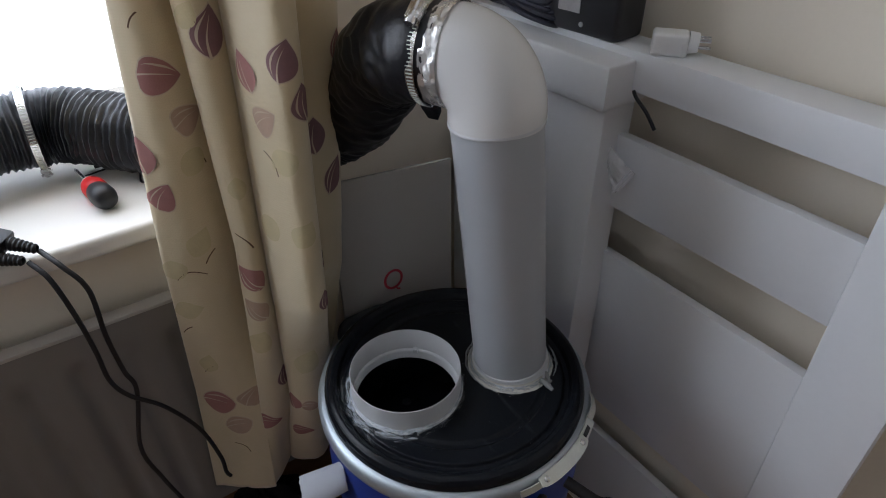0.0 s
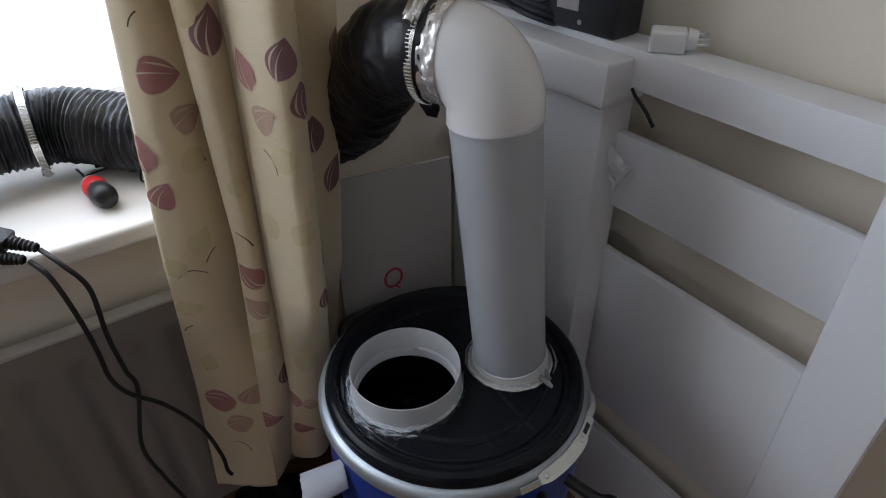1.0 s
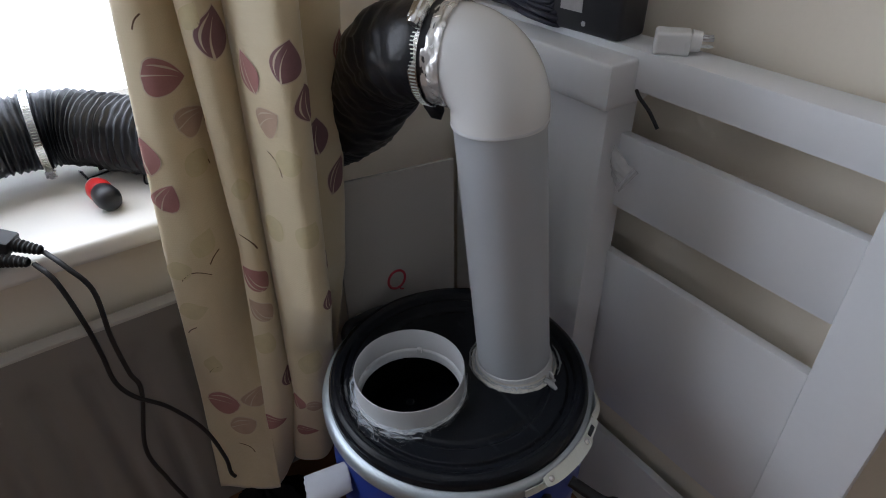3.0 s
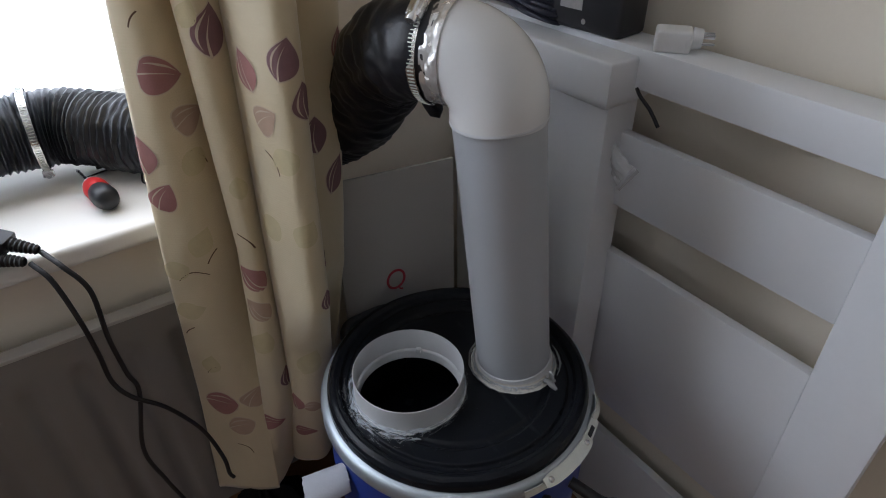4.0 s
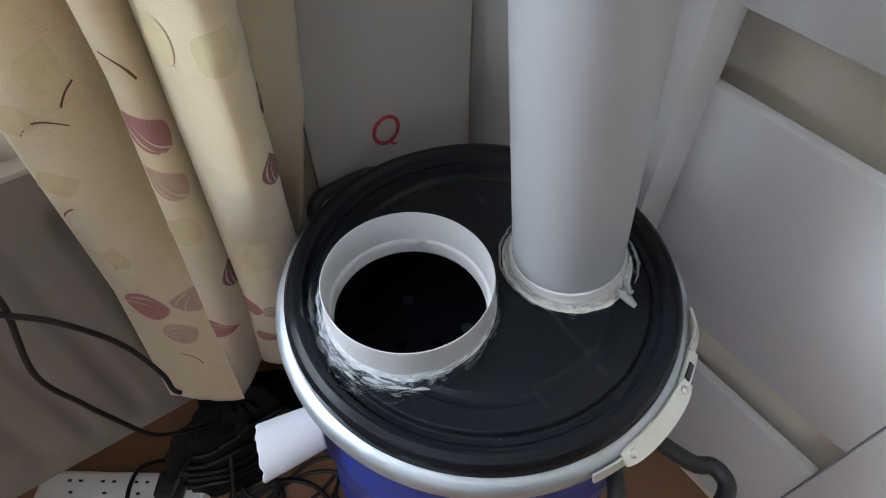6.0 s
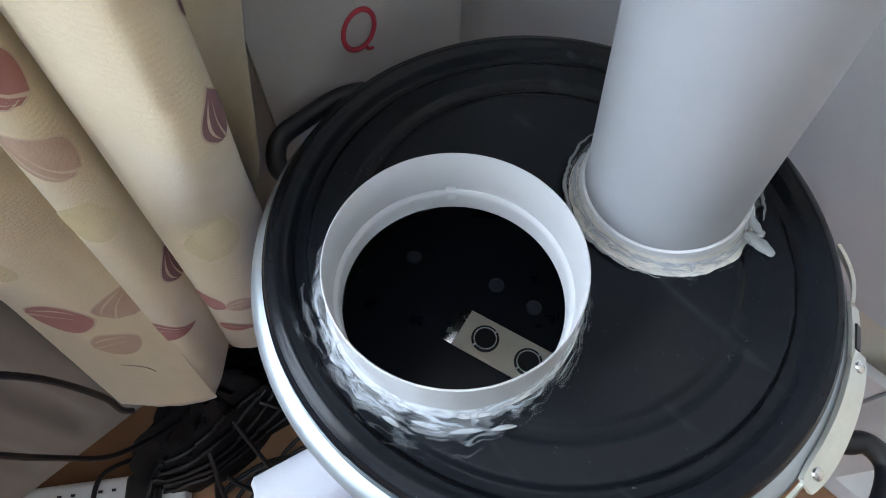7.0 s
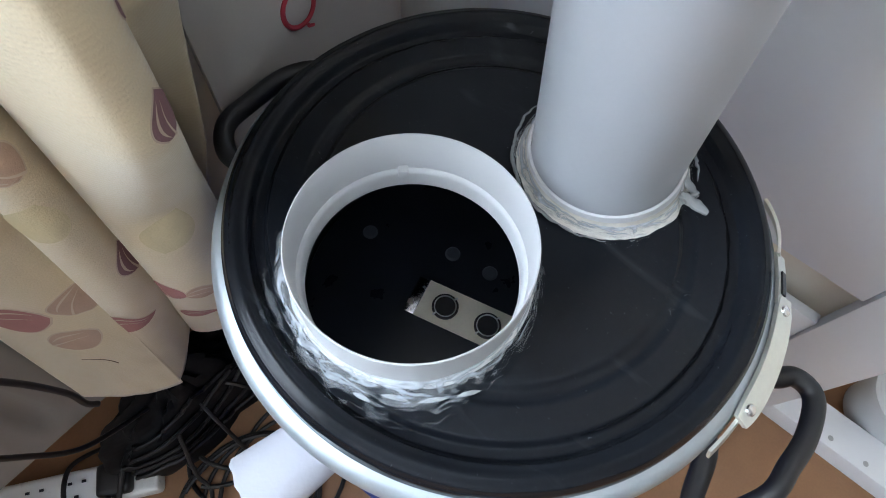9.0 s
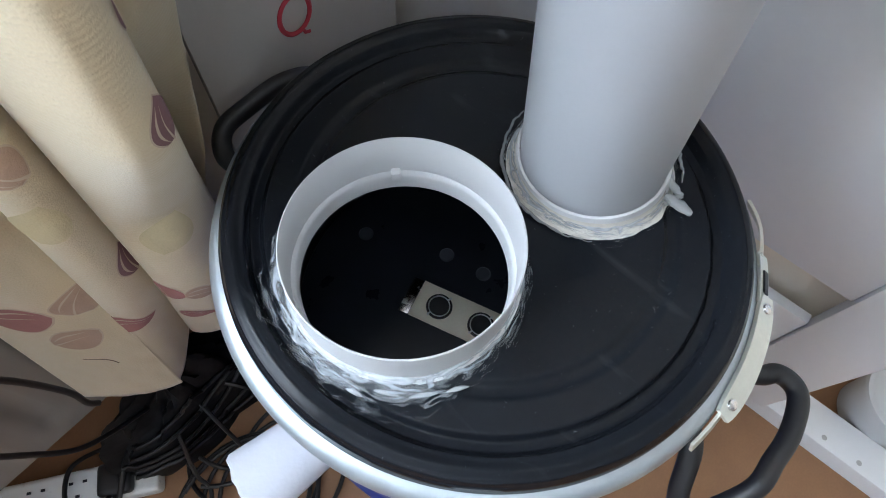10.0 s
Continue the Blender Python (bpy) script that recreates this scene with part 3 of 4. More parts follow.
for x0, y0, x1, y1, w in ((0.083, -0.086, 0.086, -0.107, 0.0042), (0.097, -0.080, 0.092, -0.096, 0.0032), (0.078, -0.090, 0.096, -0.094, 0.0028)):
    run = [(x0 + (x1 - x0) * k / 12, y0 + (y1 - y0) * k / 12, LZ + 0.0065 - 0.0045 * k / 12) for k in range(13)]
    tube(run, lambda t, q: w * (0.45 + 0.55 * math.sin(math.pi * (0.15 + 0.8 * t))) * (1 + 0.35 * noise.noise(Vector((t * 6, math.cos(q) * 2, w * 900)))), 14, bm=blob, flat=0.7)
part("sealant_lump", blob, M_SILICONE, pipe, "lump of clear white sealant")

# ---- elbow ----
ED = Vector((-0.453, 0.891, 0.0)).normalized()
E0 = PB + PU * HTOP
elbow = thing("elbow", tuple(E0), "white plastic ninety degree elbow on top of the pipe", "pipe elbow")
RB = 0.050
ctr = E0 + Vector((0, 0, 0.009)) + ED * RB
path = [E0 - PU * 0.001, E0 + Vector((0, 0, 0.003)), E0 + Vector((0, 0, 0.006))]
for k in range(25):
    a = radians(90 * k / 24)
    path.append(ctr - ED * RB * math.cos(a) + Vector((0, 0, RB * math.sin(a))))
ETOP = path[-1]
path.append(ETOP + ED * 0.006)
part("bend", tube(path, 0.0517, 96), M_ELBOW, elbow)
part("rim", lathe([(0.0500, -0.001), (0.0521, -0.001), (0.0524, 0.000), (0.0521, 0.001), (0.0510, 0.004)], 96, Matrix.Translation(E0) @ PR), M_PVC, elbow, "thin bright rim where elbow meets pipe")
tape0 = ETOP - ED * 0.006
def crinkle(t, a):
    return 0.0532 + 0.0022 * noise.noise(Vector((t * 3.5, math.cos(a) * 5, math.sin(a) * 5))) + 0.0012 * noise.noise(Vector((t * 9, math.cos(a) * 14, math.sin(a) * 14)))
part("foil_tape", tube([tape0 + ED * 0.019 * k / 10 for k in range(11)], crinkle, 120, caps=False), M_FOIL, elbow, "crumpled silver foil tape")

# ---- flexible duct from the elbow to the window ----
duct = thing("flexible_duct", tuple(ETOP), "black ribbed flexible duct from elbow to window", "duct")
D0 = ETOP + ED * 0.006
dpts = [D0, D0 + ED * 0.036, (0.002, 0.140, 1.078), (0.008, 0.205, 1.012), (-0.010, 0.270, 0.955), (-0.060, 0.303, 0.936), (-0.135, 0.338, 0.932), (-0.235, 0.445, 0.930), (-0.33, 0.525, 0.942), (-0.43, 0.530, 0.950)]
dpath = smooth_path(dpts, 80)


def duct_radius(t, a):
    rib = math.sin(2 * math.pi * (t * 105 + 0.25 * math.sin(t * 37)))
    soft = min(1.0, max(0.0, (t - 0.40) / 0.12))
    sag = 0.003 * noise.noise(Vector((t * 16, math.cos(a) * 1.5, math.sin(a) * 1.5))) + 0.0036 * noise.noise(Vector((t * 60, math.cos(a) * 3, math.sin(a) * 3)))
    sag += 0.0030 * (1 - soft) * noise.noise(Vector((t * 11, math.cos(a) * 5.5, math.sin(a) * 5.5)))
    grow = min(1.0, max(0.0, t - 0.055) / 0.10)
    return 0.0520 + 0.0050 * grow - 0.003 * soft + 0.0019 * rib * soft * (1 + 0.8 * noise.noise(Vector((t * 30, math.cos(a), math.sin(a))))) + sag * (0.04 + 0.96 * grow)


part("hose", tube(dpath, duct_radius, 48), M_DUCT, duct)
d2 = smooth_path([(-0.43, 0.530, 0.950), (-0.50, 0.520, 0.945), (-0.62, 0.50, 0.95), (-0.78, 0.55, 0.98)], 20)
part("hose_end", tube(d2, lambda t, a: 0.055 + 0.002 * noise.noise(Vector((t * 20, math.cos(a) * 2, math.sin(a) * 2))), 40), M_DUCT, duct)


def hose_clamp(at, axis, r, name="hose_clamp"):
    m = Matrix.Translation(at) @ Vector(axis).normalized().to_track_quat("Z", "Y").to_matrix().to_4x4()
    th = thing(name, tuple(at), "bright steel worm-drive hose clamp round the duct", "hose clamp", group="hose clamps on the duct")
    part("band", lathe([(r, -0.005), (r + 0.0014, -0.005), (r + 0.0014, 0.005), (r, 0.005)], 96, m, closed=True), M_STEEL, th)
    teeth = bmesh.new()
    for k in range(90):
        a = 2 * math.pi * k / 90
        box(-0.0006, 0.0006, -0.0003, 0.0005, -0.0035, 0.0035, bm=teeth)
        teeth.verts.ensure_lookup_table()
        bmesh.ops.transform(teeth, matrix=m @ pose(0, 0, 0, 0, 0, math.degrees(a)) @ Matrix.Translation((0, r + 0.0014, 0)), verts=teeth.verts[-8:])
    tagged(part("perforation", teeth, M_LATCH, th), kind="stuff")
    return th, m


def clamp_screw(th, m, turn, r):
    s = m @ pose(0, 0, 0, 0, 0, turn)
    part("housing", moved(box(-0.010, 0.010, r + 0.001, r + 0.012, -0.0075, 0.0075, 0.002), s), M_STEEL, th)
    part("screw", moved(lathe([(0.0, 0.016), (0.0050, 0.016), (0.0058, 0.014), (0.0058, 0.009), (0.0042, 0.008), (0.0042, -0.011), (0.0, -0.011)], 20), s @ Matrix.Translation((0, r + 0.009, 0)) @ pose(0, 0, 0, 0, 90, 0)), M_STEEL, th)


c1, m1 = hose_clamp(D0 + ED * 0.0155, ED, 0.0540)
clamp_screw(c1, m1, -38, 0.0540)
c2, m2 = hose_clamp(Vector((-0.372, 0.530, 0.947)), (-1.0, 0.05, 0.05), 0.0585)
clamp_screw(c2, m2, 200, 0.0585)

flap = bmesh.new()
fl0 = D0 + ED * 0.004 - Vector((0, 0, 0.047))
for k, (dx, dz, w) in enumerate(((0.0, 0.004, 0.014), (0.006, -0.010, 0.012), (0.010, -0.022, 0.006))):
    side = Vector((ED.y, -ED.x, 0))
    for s in (-1, 1):
        flap.verts.new(fl0 + ED * (0.010 + s * w) - side * (0.020 - dx) + Vector((0, 0, dz)))
flap.verts.ensure_lookup_table()
for k in range(2):
    flap.faces.new((flap.verts[2 * k], flap.verts[2 * k + 1], flap.verts[2 * k + 3], flap.verts[2 * k + 2]))
fp = part("tape_flap", flap, M_DUCT, duct, "loose end of black tape")
fs = fp.modifiers.new("thickness", "SOLIDIFY")
fs.thickness = 0.0012

# ---- curtain ----
CLOTH_TOP = 2.05


def ramp(v, a, b):
    return max(0.0, min(1.0, (v - a) / (b - a)))


def cloth_section(z):
    """Corner points of the pleats across the cloth at a height: four folds, each tucked behind the next."""
    h = 1.15 - min(z, 1.25)
    low = max(0.0, 0.78 - z)
    yl = 0.300 - 0.055 * ramp(z, 0.55, 0.85)
    xl = -0.245 - 0.095 * h - 0.25 * (0.29 - yl)
    xa, ya = -0.197 - 0.08 * max(0.0, 0.85 - z), 0.222
    xb, yb = -0.156 - 0.038 * h, 0.195 + 0.30 * max(0.0, 0.55 - z)
    xc, yc = -0.105 - 0.042 * h + 0.14 * low, 0.130 + 0.42 * low
    xd, yd = -0.012 - 0.10 * h - 0.12 * max(0.0, 0.76 - z), 0.225 + 0.20 * max(0.0, 0.62 - z)
    yf = min(yb - 0.030, yc - 0.012)
    m = ramp(z, 0.48, 0.75)
    return [(xl + 0.004, yl + 0.012), (xl + 0.002, yl - 0.004), ((xl + xa) / 2, (yl + ya) / 2 - 0.014), (xa + 0.014 * m, ya + 0.022 * m),
            (xa - 0.004 * m, ya - 0.012 * m), ((xa + xb) / 2 - 0.004, (ya + yb) / 2 - 0.004 - 0.017 * m), (xb + 0.006, yb + 0.020), (xb + 0.020, yb + 0.054), (xb - 0.001, yb - 0.003),
            ((xb + xc) / 2 - 0.004, yf), (xc - 0.001, yc - 0.002), (xc - 0.016, yc + 0.074), (xc + 0.38 * (xd - xc), yc + 0.060), (xd, yd), (xd - 0.006, yd + 0.055)]


FOLDS = 14


def section_point(pts, s):
    """The smooth line through the corners, s from 0 to FOLDS."""
    k = min(FOLDS - 1, int(s))
    t = s - k
    out = []
    for c in (0, 1):
        b, d = pts[k][c], pts[k + 1][c]
        a = pts[k - 1][c] if k else 2 * b - d
        e = pts[k + 2][c] if k + 2 <= FOLDS else 2 * d - b
        out.append(0.5 * (2 * b + (d - a) * t + (2 * a - 5 * b + 4 * d - e) * t * t + (3 * b - 3 * d + e - a) * t ** 3))
    return out


def cloth(s, z):
    x, y = section_point(cloth_section(z), s)
    y += 0.004 * noise.noise(Vector((x * 9, z * 5, 2.0))) + 0.0024 * noise.noise(Vector((x * 30, z * 13, 7.0))) + 0.0010 * noise.noise(Vector((x * 70, z * 45, 4.0)))
    return Vector((x, y, z))


curtain = thing("curtain", (-0.15, 0.26, 0.3), "cream curtain printed with red and ochre leaves, hanging in pleats", "curtain")


def hem(s):
    return 0.300 + 0.034 * ramp(s, 0.8, 2.0) + 0.004 * math.sin(s * 1.7)


bm = grid(lambda u, v: cloth(u * FOLDS, hem(u * FOLDS) + (CLOTH_TOP - hem(u * FOLDS)) * v), FOLDS * 14, 190)
cl = part("cloth", bm, M_CLOTH, curtain)
so = cl.modifiers.new("thickness", "SOLIDIFY")
so.thickness, so.offset = 0.0016, 1.0


def cloth_normal(s, z):
    d = 0.01
    a = cloth(min(FOLDS, s + d), z) - cloth(max(0, s - d), z)
    b = cloth(s, z + 0.002) - cloth(s, z - 0.002)
    return a.cross(b).normalized()


def along(s0, z):
    """A function that turns a length across the cloth, from s0 at height z, into the place along it."""
    sec = cloth_section(z)
    n = 20
    pts = [Vector(section_point(sec, i / n)) for i in range(FOLDS * n + 1)]
    run = [0.0]
    for a, b in zip(pts, pts[1:]):
        run.append(run[-1] + (b - a).length)
    start = run[round(s0 * n)]

    def at(length):
        q = min(run[-1], max(0.0, start + length))
        i = next(k for k in range(1, len(run)) if run[k] >= q)
        return (i - 1 + (q - run[i - 1]) / max(1e-6, run[i] - run[i - 1])) / n
    return at


LEAF_SHAPES = {"leaf": lambda t: math.sin(math.pi * t ** 0.8) * 0.36, "round": lambda t: (math.sin(math.pi * t) ** 0.6) * 0.44, "heart": lambda t: (math.sin(math.pi * t ** 0.55) ** 0.8) * 0.46}


def leaf(s0, z, size, turn, material, shape="leaf", vein=True):
    """A printed leaf lying on the cloth, its middle at s0 along it and height z."""
    ca, sa = math.cos(radians(turn)), math.sin(radians(turn))
    f = LEAF_SHAPES[shape]
    at = along(s0, z)

    def on(a, b, lift):
        s, h = at(a * ca - b * sa), z + a * sa + b * ca
        return cloth(s, h) + cloth_normal(s, h) * lift

    def blade(k, lift):
        return grid(lambda u, v: on((u - 0.5) * size * k, (v - 0.5) * 2 * size * k * max(0.002, f(min(0.999, max(0.001, u)))), lift), 16, 10)
    lf = part("leaf_print", blade(1.0, 0.0024), material, curtain)
    if vein:
        part("pale_edge", blade(1.07, 0.0021), M_HALO, lf)
        part("inner_line", grid(lambda u, v: on((0.10 + u * 0.78 - 0.5) * size, size * (0.66 * f(0.10 + u * 0.78) + (v - 0.5) * 0.055 * math.sin(math.pi * u)), 0.0028), 14, 1), M_HALO, lf)
        part("vein", grid(lambda u, v: on((u * 0.80 - 0.5) * size, 0.07 * size * math.sin(u * 3) + (v - 0.5) * 0.045 * size * (1.1 - u), 0.0029), 12, 2), M_VEIN, lf)


def stem(s0, z, size, turn, bend):
    ca, sa = math.cos(radians(turn)), math.sin(radians(turn))
    at = along(s0, z)

    def on(a, b):
        s, h = at(a * ca - b * sa), z + a * sa + b * ca
        return cloth(s, h) + cloth_normal(s, h) * 0.0024
    part("stem_print", grid(lambda u, v: on((u - 0.5) * size, bend * size * math.sin(math.pi * u) + (v - 0.5) * 0.0018), 14, 1), M_STEM, curtain)


R_, P_, T_, O_ = M_LEAF_RED, M_LEAF_PLUM, M_LEAF_TAN, M_LEAF_OCHRE
leaf(2.00, 1.082, 0.045, -10, R_, "heart")
leaf(2.33, 1.030, 0.039, 20, T_, "heart")
leaf(5.17, 1.127, 0.053, 80, P_, "leaf")
leaf(8.33, 1.089, 0.046, 110, R_, "leaf")
leaf(9.17, 1.107, 0.045, 75, P_, "leaf")
leaf(8.58, 1.040, 0.037, 30, T_, "heart")
leaf(3.67, 1.026, 0.043, 100, T_, "leaf")
leaf(9.67, 1.061, 0.043, 95, P_, "leaf")
leaf(12.00, 0.984, 0.049, 90, P_, "leaf")
leaf(12.50, 0.917, 0.053, 60, P_, "leaf")
leaf(12.75, 1.082, 0.038, 80, R_, "leaf")
leaf(1.00, 0.991, 0.047, 95, R_, "leaf")
leaf(1.42, 0.939, 0.038, 60, R_, "heart")
leaf(4.67, 0.809, 0.047, 130, R_, "leaf")
leaf(4.67, 0.756, 0.044, 130, T_, "leaf")
leaf(1.67, 0.546, 0.057, 0, R_, "round")
leaf(2.58, 0.560, 0.042, 60, T_, "heart")
leaf(2.08, 0.497, 0.045, 20, T_, "round")
leaf(4.50, 0.504, 0.041, 0, R_, "heart")
leaf(8.08, 0.557, 0.038, 100, R_, "leaf")
leaf(8.58, 0.550, 0.027, 0, T_, "round")
leaf(8.42, 0.463, 0.037, 0, R_, "heart")
leaf(9.67, 0.792, 0.031, 90, P_, "leaf")
leaf(10.00, 0.847, 0.028, 100, P_, "leaf")
leaf(5.58, 0.606, 0.040, 90, P_, "leaf")
leaf(1.25, 0.830, 0.037, 20, O_, "round", False)
leaf(1.42, 0.756, 0.047, 20, O_, "leaf", False)
leaf(1.58, 0.641, 0.043, 80, O_, "leaf", False)
leaf(8.83, 0.994, 0.038, 30, O_, "round", False)
leaf(2.25, 0.977, 0.037, 50, O_, "round", False)
leaf(2.00, 0.869, 0.043, 60, O_, "leaf", False)
leaf(4.58, 0.694, 0.049, 70, O_, "leaf", False)
leaf(4.50, 1.145, 0.032, 60, O_, "leaf", False)
leaf(9.17, 0.900, 0.041, 60, O_, "leaf", False)
leaf(8.83, 0.645, 0.051, 60, O_, "leaf", False)
leaf(4.92, 0.946, 0.031, 90, O_, "leaf", False)
leaf(8.33, 0.893, 0.042, 40, O_, "round", False)
stem(2.33, 0.980, 0.030, -50, 0.15)
stem(8.58, 0.988, 0.034, -55, 0.15)
stem(1.67, 0.816, 0.039, 10, 0.3)
stem(1.25, 0.714, 0.023, 45, 0.1)
stem(1.58, 0.627, 0.024, 45, 0.1)
stem(2.08, 0.442, 0.033, -40, 0.2)
stem(2.17, 0.844, 0.022, 45, 0.1)
stem(1.67, 1.141, 0.019, 55, 0.1)
stem(4.67, 0.869, 0.028, -50, 0.15)

# ---- pale board behind the drum ----
BOX_Y = 0.246
board = thing("loose_board", (0.10, BOX_Y, 0.0), "pale board with a red ring standing behind the drum", "board")
bm = box(-0.05, 0.170, BOX_Y, BOX_Y + 0.006, 0.0, 0.86, 0.0015)
for v in bm.verts:
    if v.co.z > 0.5:
        v.co.z += 0.10 * (0.17 - v.co.x) - 0.005
part("sheet", bm, M_BOARD, board)
rc_ = (0.047, 0.660)
part("ring_mark", tube([(rc_[0] + 0.0165 * math.cos(2 * math.pi * k / 48), BOX_Y, rc_[1] + 0.0185 * math.sin(2 * math.pi * k / 48)) for k in range(49)], 0.0025, 6, caps=False), M_RED, board, "hand-drawn red ring")
part("ring_tail", tube([(rc_[0] + 0.004, BOX_Y, rc_[1] - 0.017), (rc_[0] + 0.007, BOX_Y, rc_[1] - 0.024), (rc_[0] + 0.012, BOX_Y, rc_[1] - 0.026)], 0.0018, 6), M_RED, board)

# ---- things on the sill ----
sd = thing("screwdriver", (-0.32, 0.43, SILL_Z), "short screwdriver with a black and red handle on the sill", "screwdriver")
s0, s1 = Vector((-0.318, 0.362, SILL_Z + 0.019)), Vector((-0.343, 0.530, SILL_Z + 0.006))
sdir = (s1 - s0).normalized()
sm = Matrix.Translation(s0) @ sdir.to_track_quat("Z", "Y").to_matrix().to_4x4() @ Matrix.Scale(1.04, 4)
part("handle", lathe([(0.0, 0.0), (0.009, 0.001), (0.0145, 0.006), (0.0165, 0.016), (0.0160, 0.030), (0.0145, 0.040), (0.0150, 0.048), (0.0140, 0.054)], 32, sm), M_BLACK, sd)
part("grip_band", lathe([(0.0146, 0.038), (0.0158, 0.042), (0.0160, 0.056), (0.0140, 0.066), (0.0132, 0.066)], 32, sm), M_REDPL, sd, "red band")
part("collar", lathe([(0.0142, 0.062), (0.0135, 0.070), (0.0105, 0.075), (0.005, 0.076)], 32, sm), M_PVC, sd)
part("shank", lathe([(0.0028, 0.074), (0.0028, 0.135), (0.0032, 0.140), (0.0015, 0.150), (0.0, 0.150)], 16, sm), M_STEEL, sd)

tie = thing("cable_tie_wires", (-0.25, 0.47, SILL_Z), "thin black wires lying on the sill", "wire")
part("wire", tube(smooth_path([(-0.23, 0.50, SILL_Z + 0.012), (-0.27, 0.51, SILL_Z + 0.010), (-0.315, 0.515, SILL_Z + 0.004)], 8), 0.0028, 8), M_CABLE, tie)
part("wire", tube(smooth_path([(-0.315, 0.512, SILL_Z + 0.003), (-0.285, 0.500, SILL_Z + 0.008), (-0.262, 0.460, SILL_Z + 0.010), (-0.266, 0.425, SILL_Z + 0.003), (-0.256, 0.420, SILL_Z + 0.003)], 8), 0.0014, 8), M_CABLE, tie)
part("wire", tube(smooth_path([(-0.225, 0.49, SILL_Z + 0.006), (-0.29, 0.50, SILL_Z + 0.003), (-0.335, 0.49, SILL_Z + 0.003)], 8), 0.0014, 8), M_CABLE, tie)

# ---- two kettle leads hanging over the sill ----
def lead(points, plug_at, plug_to, name):
    th = thing(name, tuple(plug_at), "black mains lead with a moulded connector hanging over the sill", "power cable", group="mains leads on the sill")
    part("cord", tube(smooth_path(points, 12), 0.0032, 10), M_CABLE, th)
    a, b = Vector(plug_at), Vector(plug_to)
    d = (b - a).normalized()
    m = Matrix.Translation(a) @ d.to_track_quat("Z", "Y").to_matrix().to_4x4()
    part("connector", moved(box(-0.014, 0.014, -0.010, 0.010, -0.05, -0.005, 0.004), m), M_BLACK, th)
    cone = lathe([(0.009, -0.006)] + [(0.0085 - 0.0032 * k / 12 + (0.0008 if k % 2 else -0.0006), -0.004 + 0.030 * k / 12) for k in range(13)], 20, m)
    part("strain_relief", cone, M_BLACK, th)
    return th


lead([(-0.408, 0.290, 0.885), (-0.392, 0.262, 0.872), (-0.376, 0.250, 0.835), (-0.380, 0.248, 0.76), (-0.378, 0.246, 0.695), (-0.374, 0.243, 0.655), (-0.400, 0.240, 0.55), (-0.392, 0.246, 0.46), (-0.381, 0.250, 0.390), (-0.366, 0.260, 0.300), (-0.335, 0.272, 0.245), (-0.30, 0.285, 0.20)], (-0.430, 0.305, 0.895), (-0.405, 0.288, 0.886), "power_lead")
lead([(-0.422, 0.280, 0.880), (-0.408, 0.258, 0.860), (-0.400, 0.248, 0.80), (-0.398, 0.248, 0.74), (-0.398, 0.245, 0.690), (-0.384, 0.240, 0.655), (-0.350, 0.238, 0.610), (-0.318, 0.238, 0.535), (-0.304, 0.236, 0.455), (-0.304, 0.232, 0.418), (-0.300, 0.232, 0.402)], (-0.448, 0.298, 0.885), (-0.420, 0.280, 0.880), "power_lead")

# ---- on the ledge ----
lcoil = thing("cable_coil", (0.27, 0.23, 1.074), "dark navy cable coiled loosely on the ledge", "cable")
for k in range(13):
    rx, ry = 0.084 + 0.014 * random.random(), 0.032 + 0.010 * random.random()
    tw, ph = random.uniform(-0.15, 0.15), random.random() * 6
    pts = []
    for i in range(49):
        a = 2 * math.pi * i / 48
        x, y = rx * math.cos(a), ry * math.sin(a)
        pts.append((0.280 + 0.5 * (y) - 0.0 + x * 0.25 + 0.004 * math.sin(3 * a + ph), 0.222 + x * 0.95 - y * 0.2, 1.080 + 0.0032 * k + 0.005 * math.sin(2 * a + ph)))
    part("loop", tube(pts, 0.0034, 8, caps=False), M_COIL, lcoil)
part("tail", tube(smooth_path([(0.25, 0.24, 1.10), (0.19, 0.27, 1.12), (0.12, 0.24, 1.15), (0.06, 0.16, 1.165)], 8), 0.003, 8), M_COIL, lcoil)

bin_ = thing("dark_box", (0.31, 0.09, 1.074), "dark plastic box with a patch of painted glare on the ledge", "box")
bxm = Matrix.Translation((0.290, 0.092, 1.074)) @ pose(0, 0, 0, 0, 0, 4)
part("shell", moved(box(-0.030, 0.026, -0.062, 0.062, 0.0, 0.11, 0.008, 3), bxm), M_BIN, bin_)
# thin grey patch that paints the glare on the box's side
part("label", moved(box(-0.0312, -0.0302, -0.002, 0.034, 0.026, 0.065), bxm), M_PATCH, bin_, "grey patch painted as glare")
part("badge", moved(lathe([(0.0, 0.001), (0.003, 0.001), (0.0035, 0.0)], 16), bxm @ Matrix.Translation((-0.0302, -0.006, 0.013)) @ pose(0, 0, 0, 0, -90, 0)), M_PATCH, bin_)

adapter = thing("travel_adapter", (0.30, -0.03, 1.074), "white mains adapter lying with its three steel pins out", "adapter")
am = Matrix.Translation((0.290, -0.034, 1.074)) @ pose(0, 0, 0, 0, 0, -52) @ Matrix.Scale(0.86, 4)
part("body", moved(box(-0.026, 0.022, -0.018, 0.018, 0.0, 0.030, 0.005, 3), am), M_PLUGW, adapter)
part("face", moved(lathe([(0.0, 0.014), (0.013, 0.013), (0.015, 0.0)], 32), am @ Matrix.Translation((0.022, 0, 0.017)) @ pose(0, 0, 0, 0, 90, 0)), M_PLUGW, adapter)
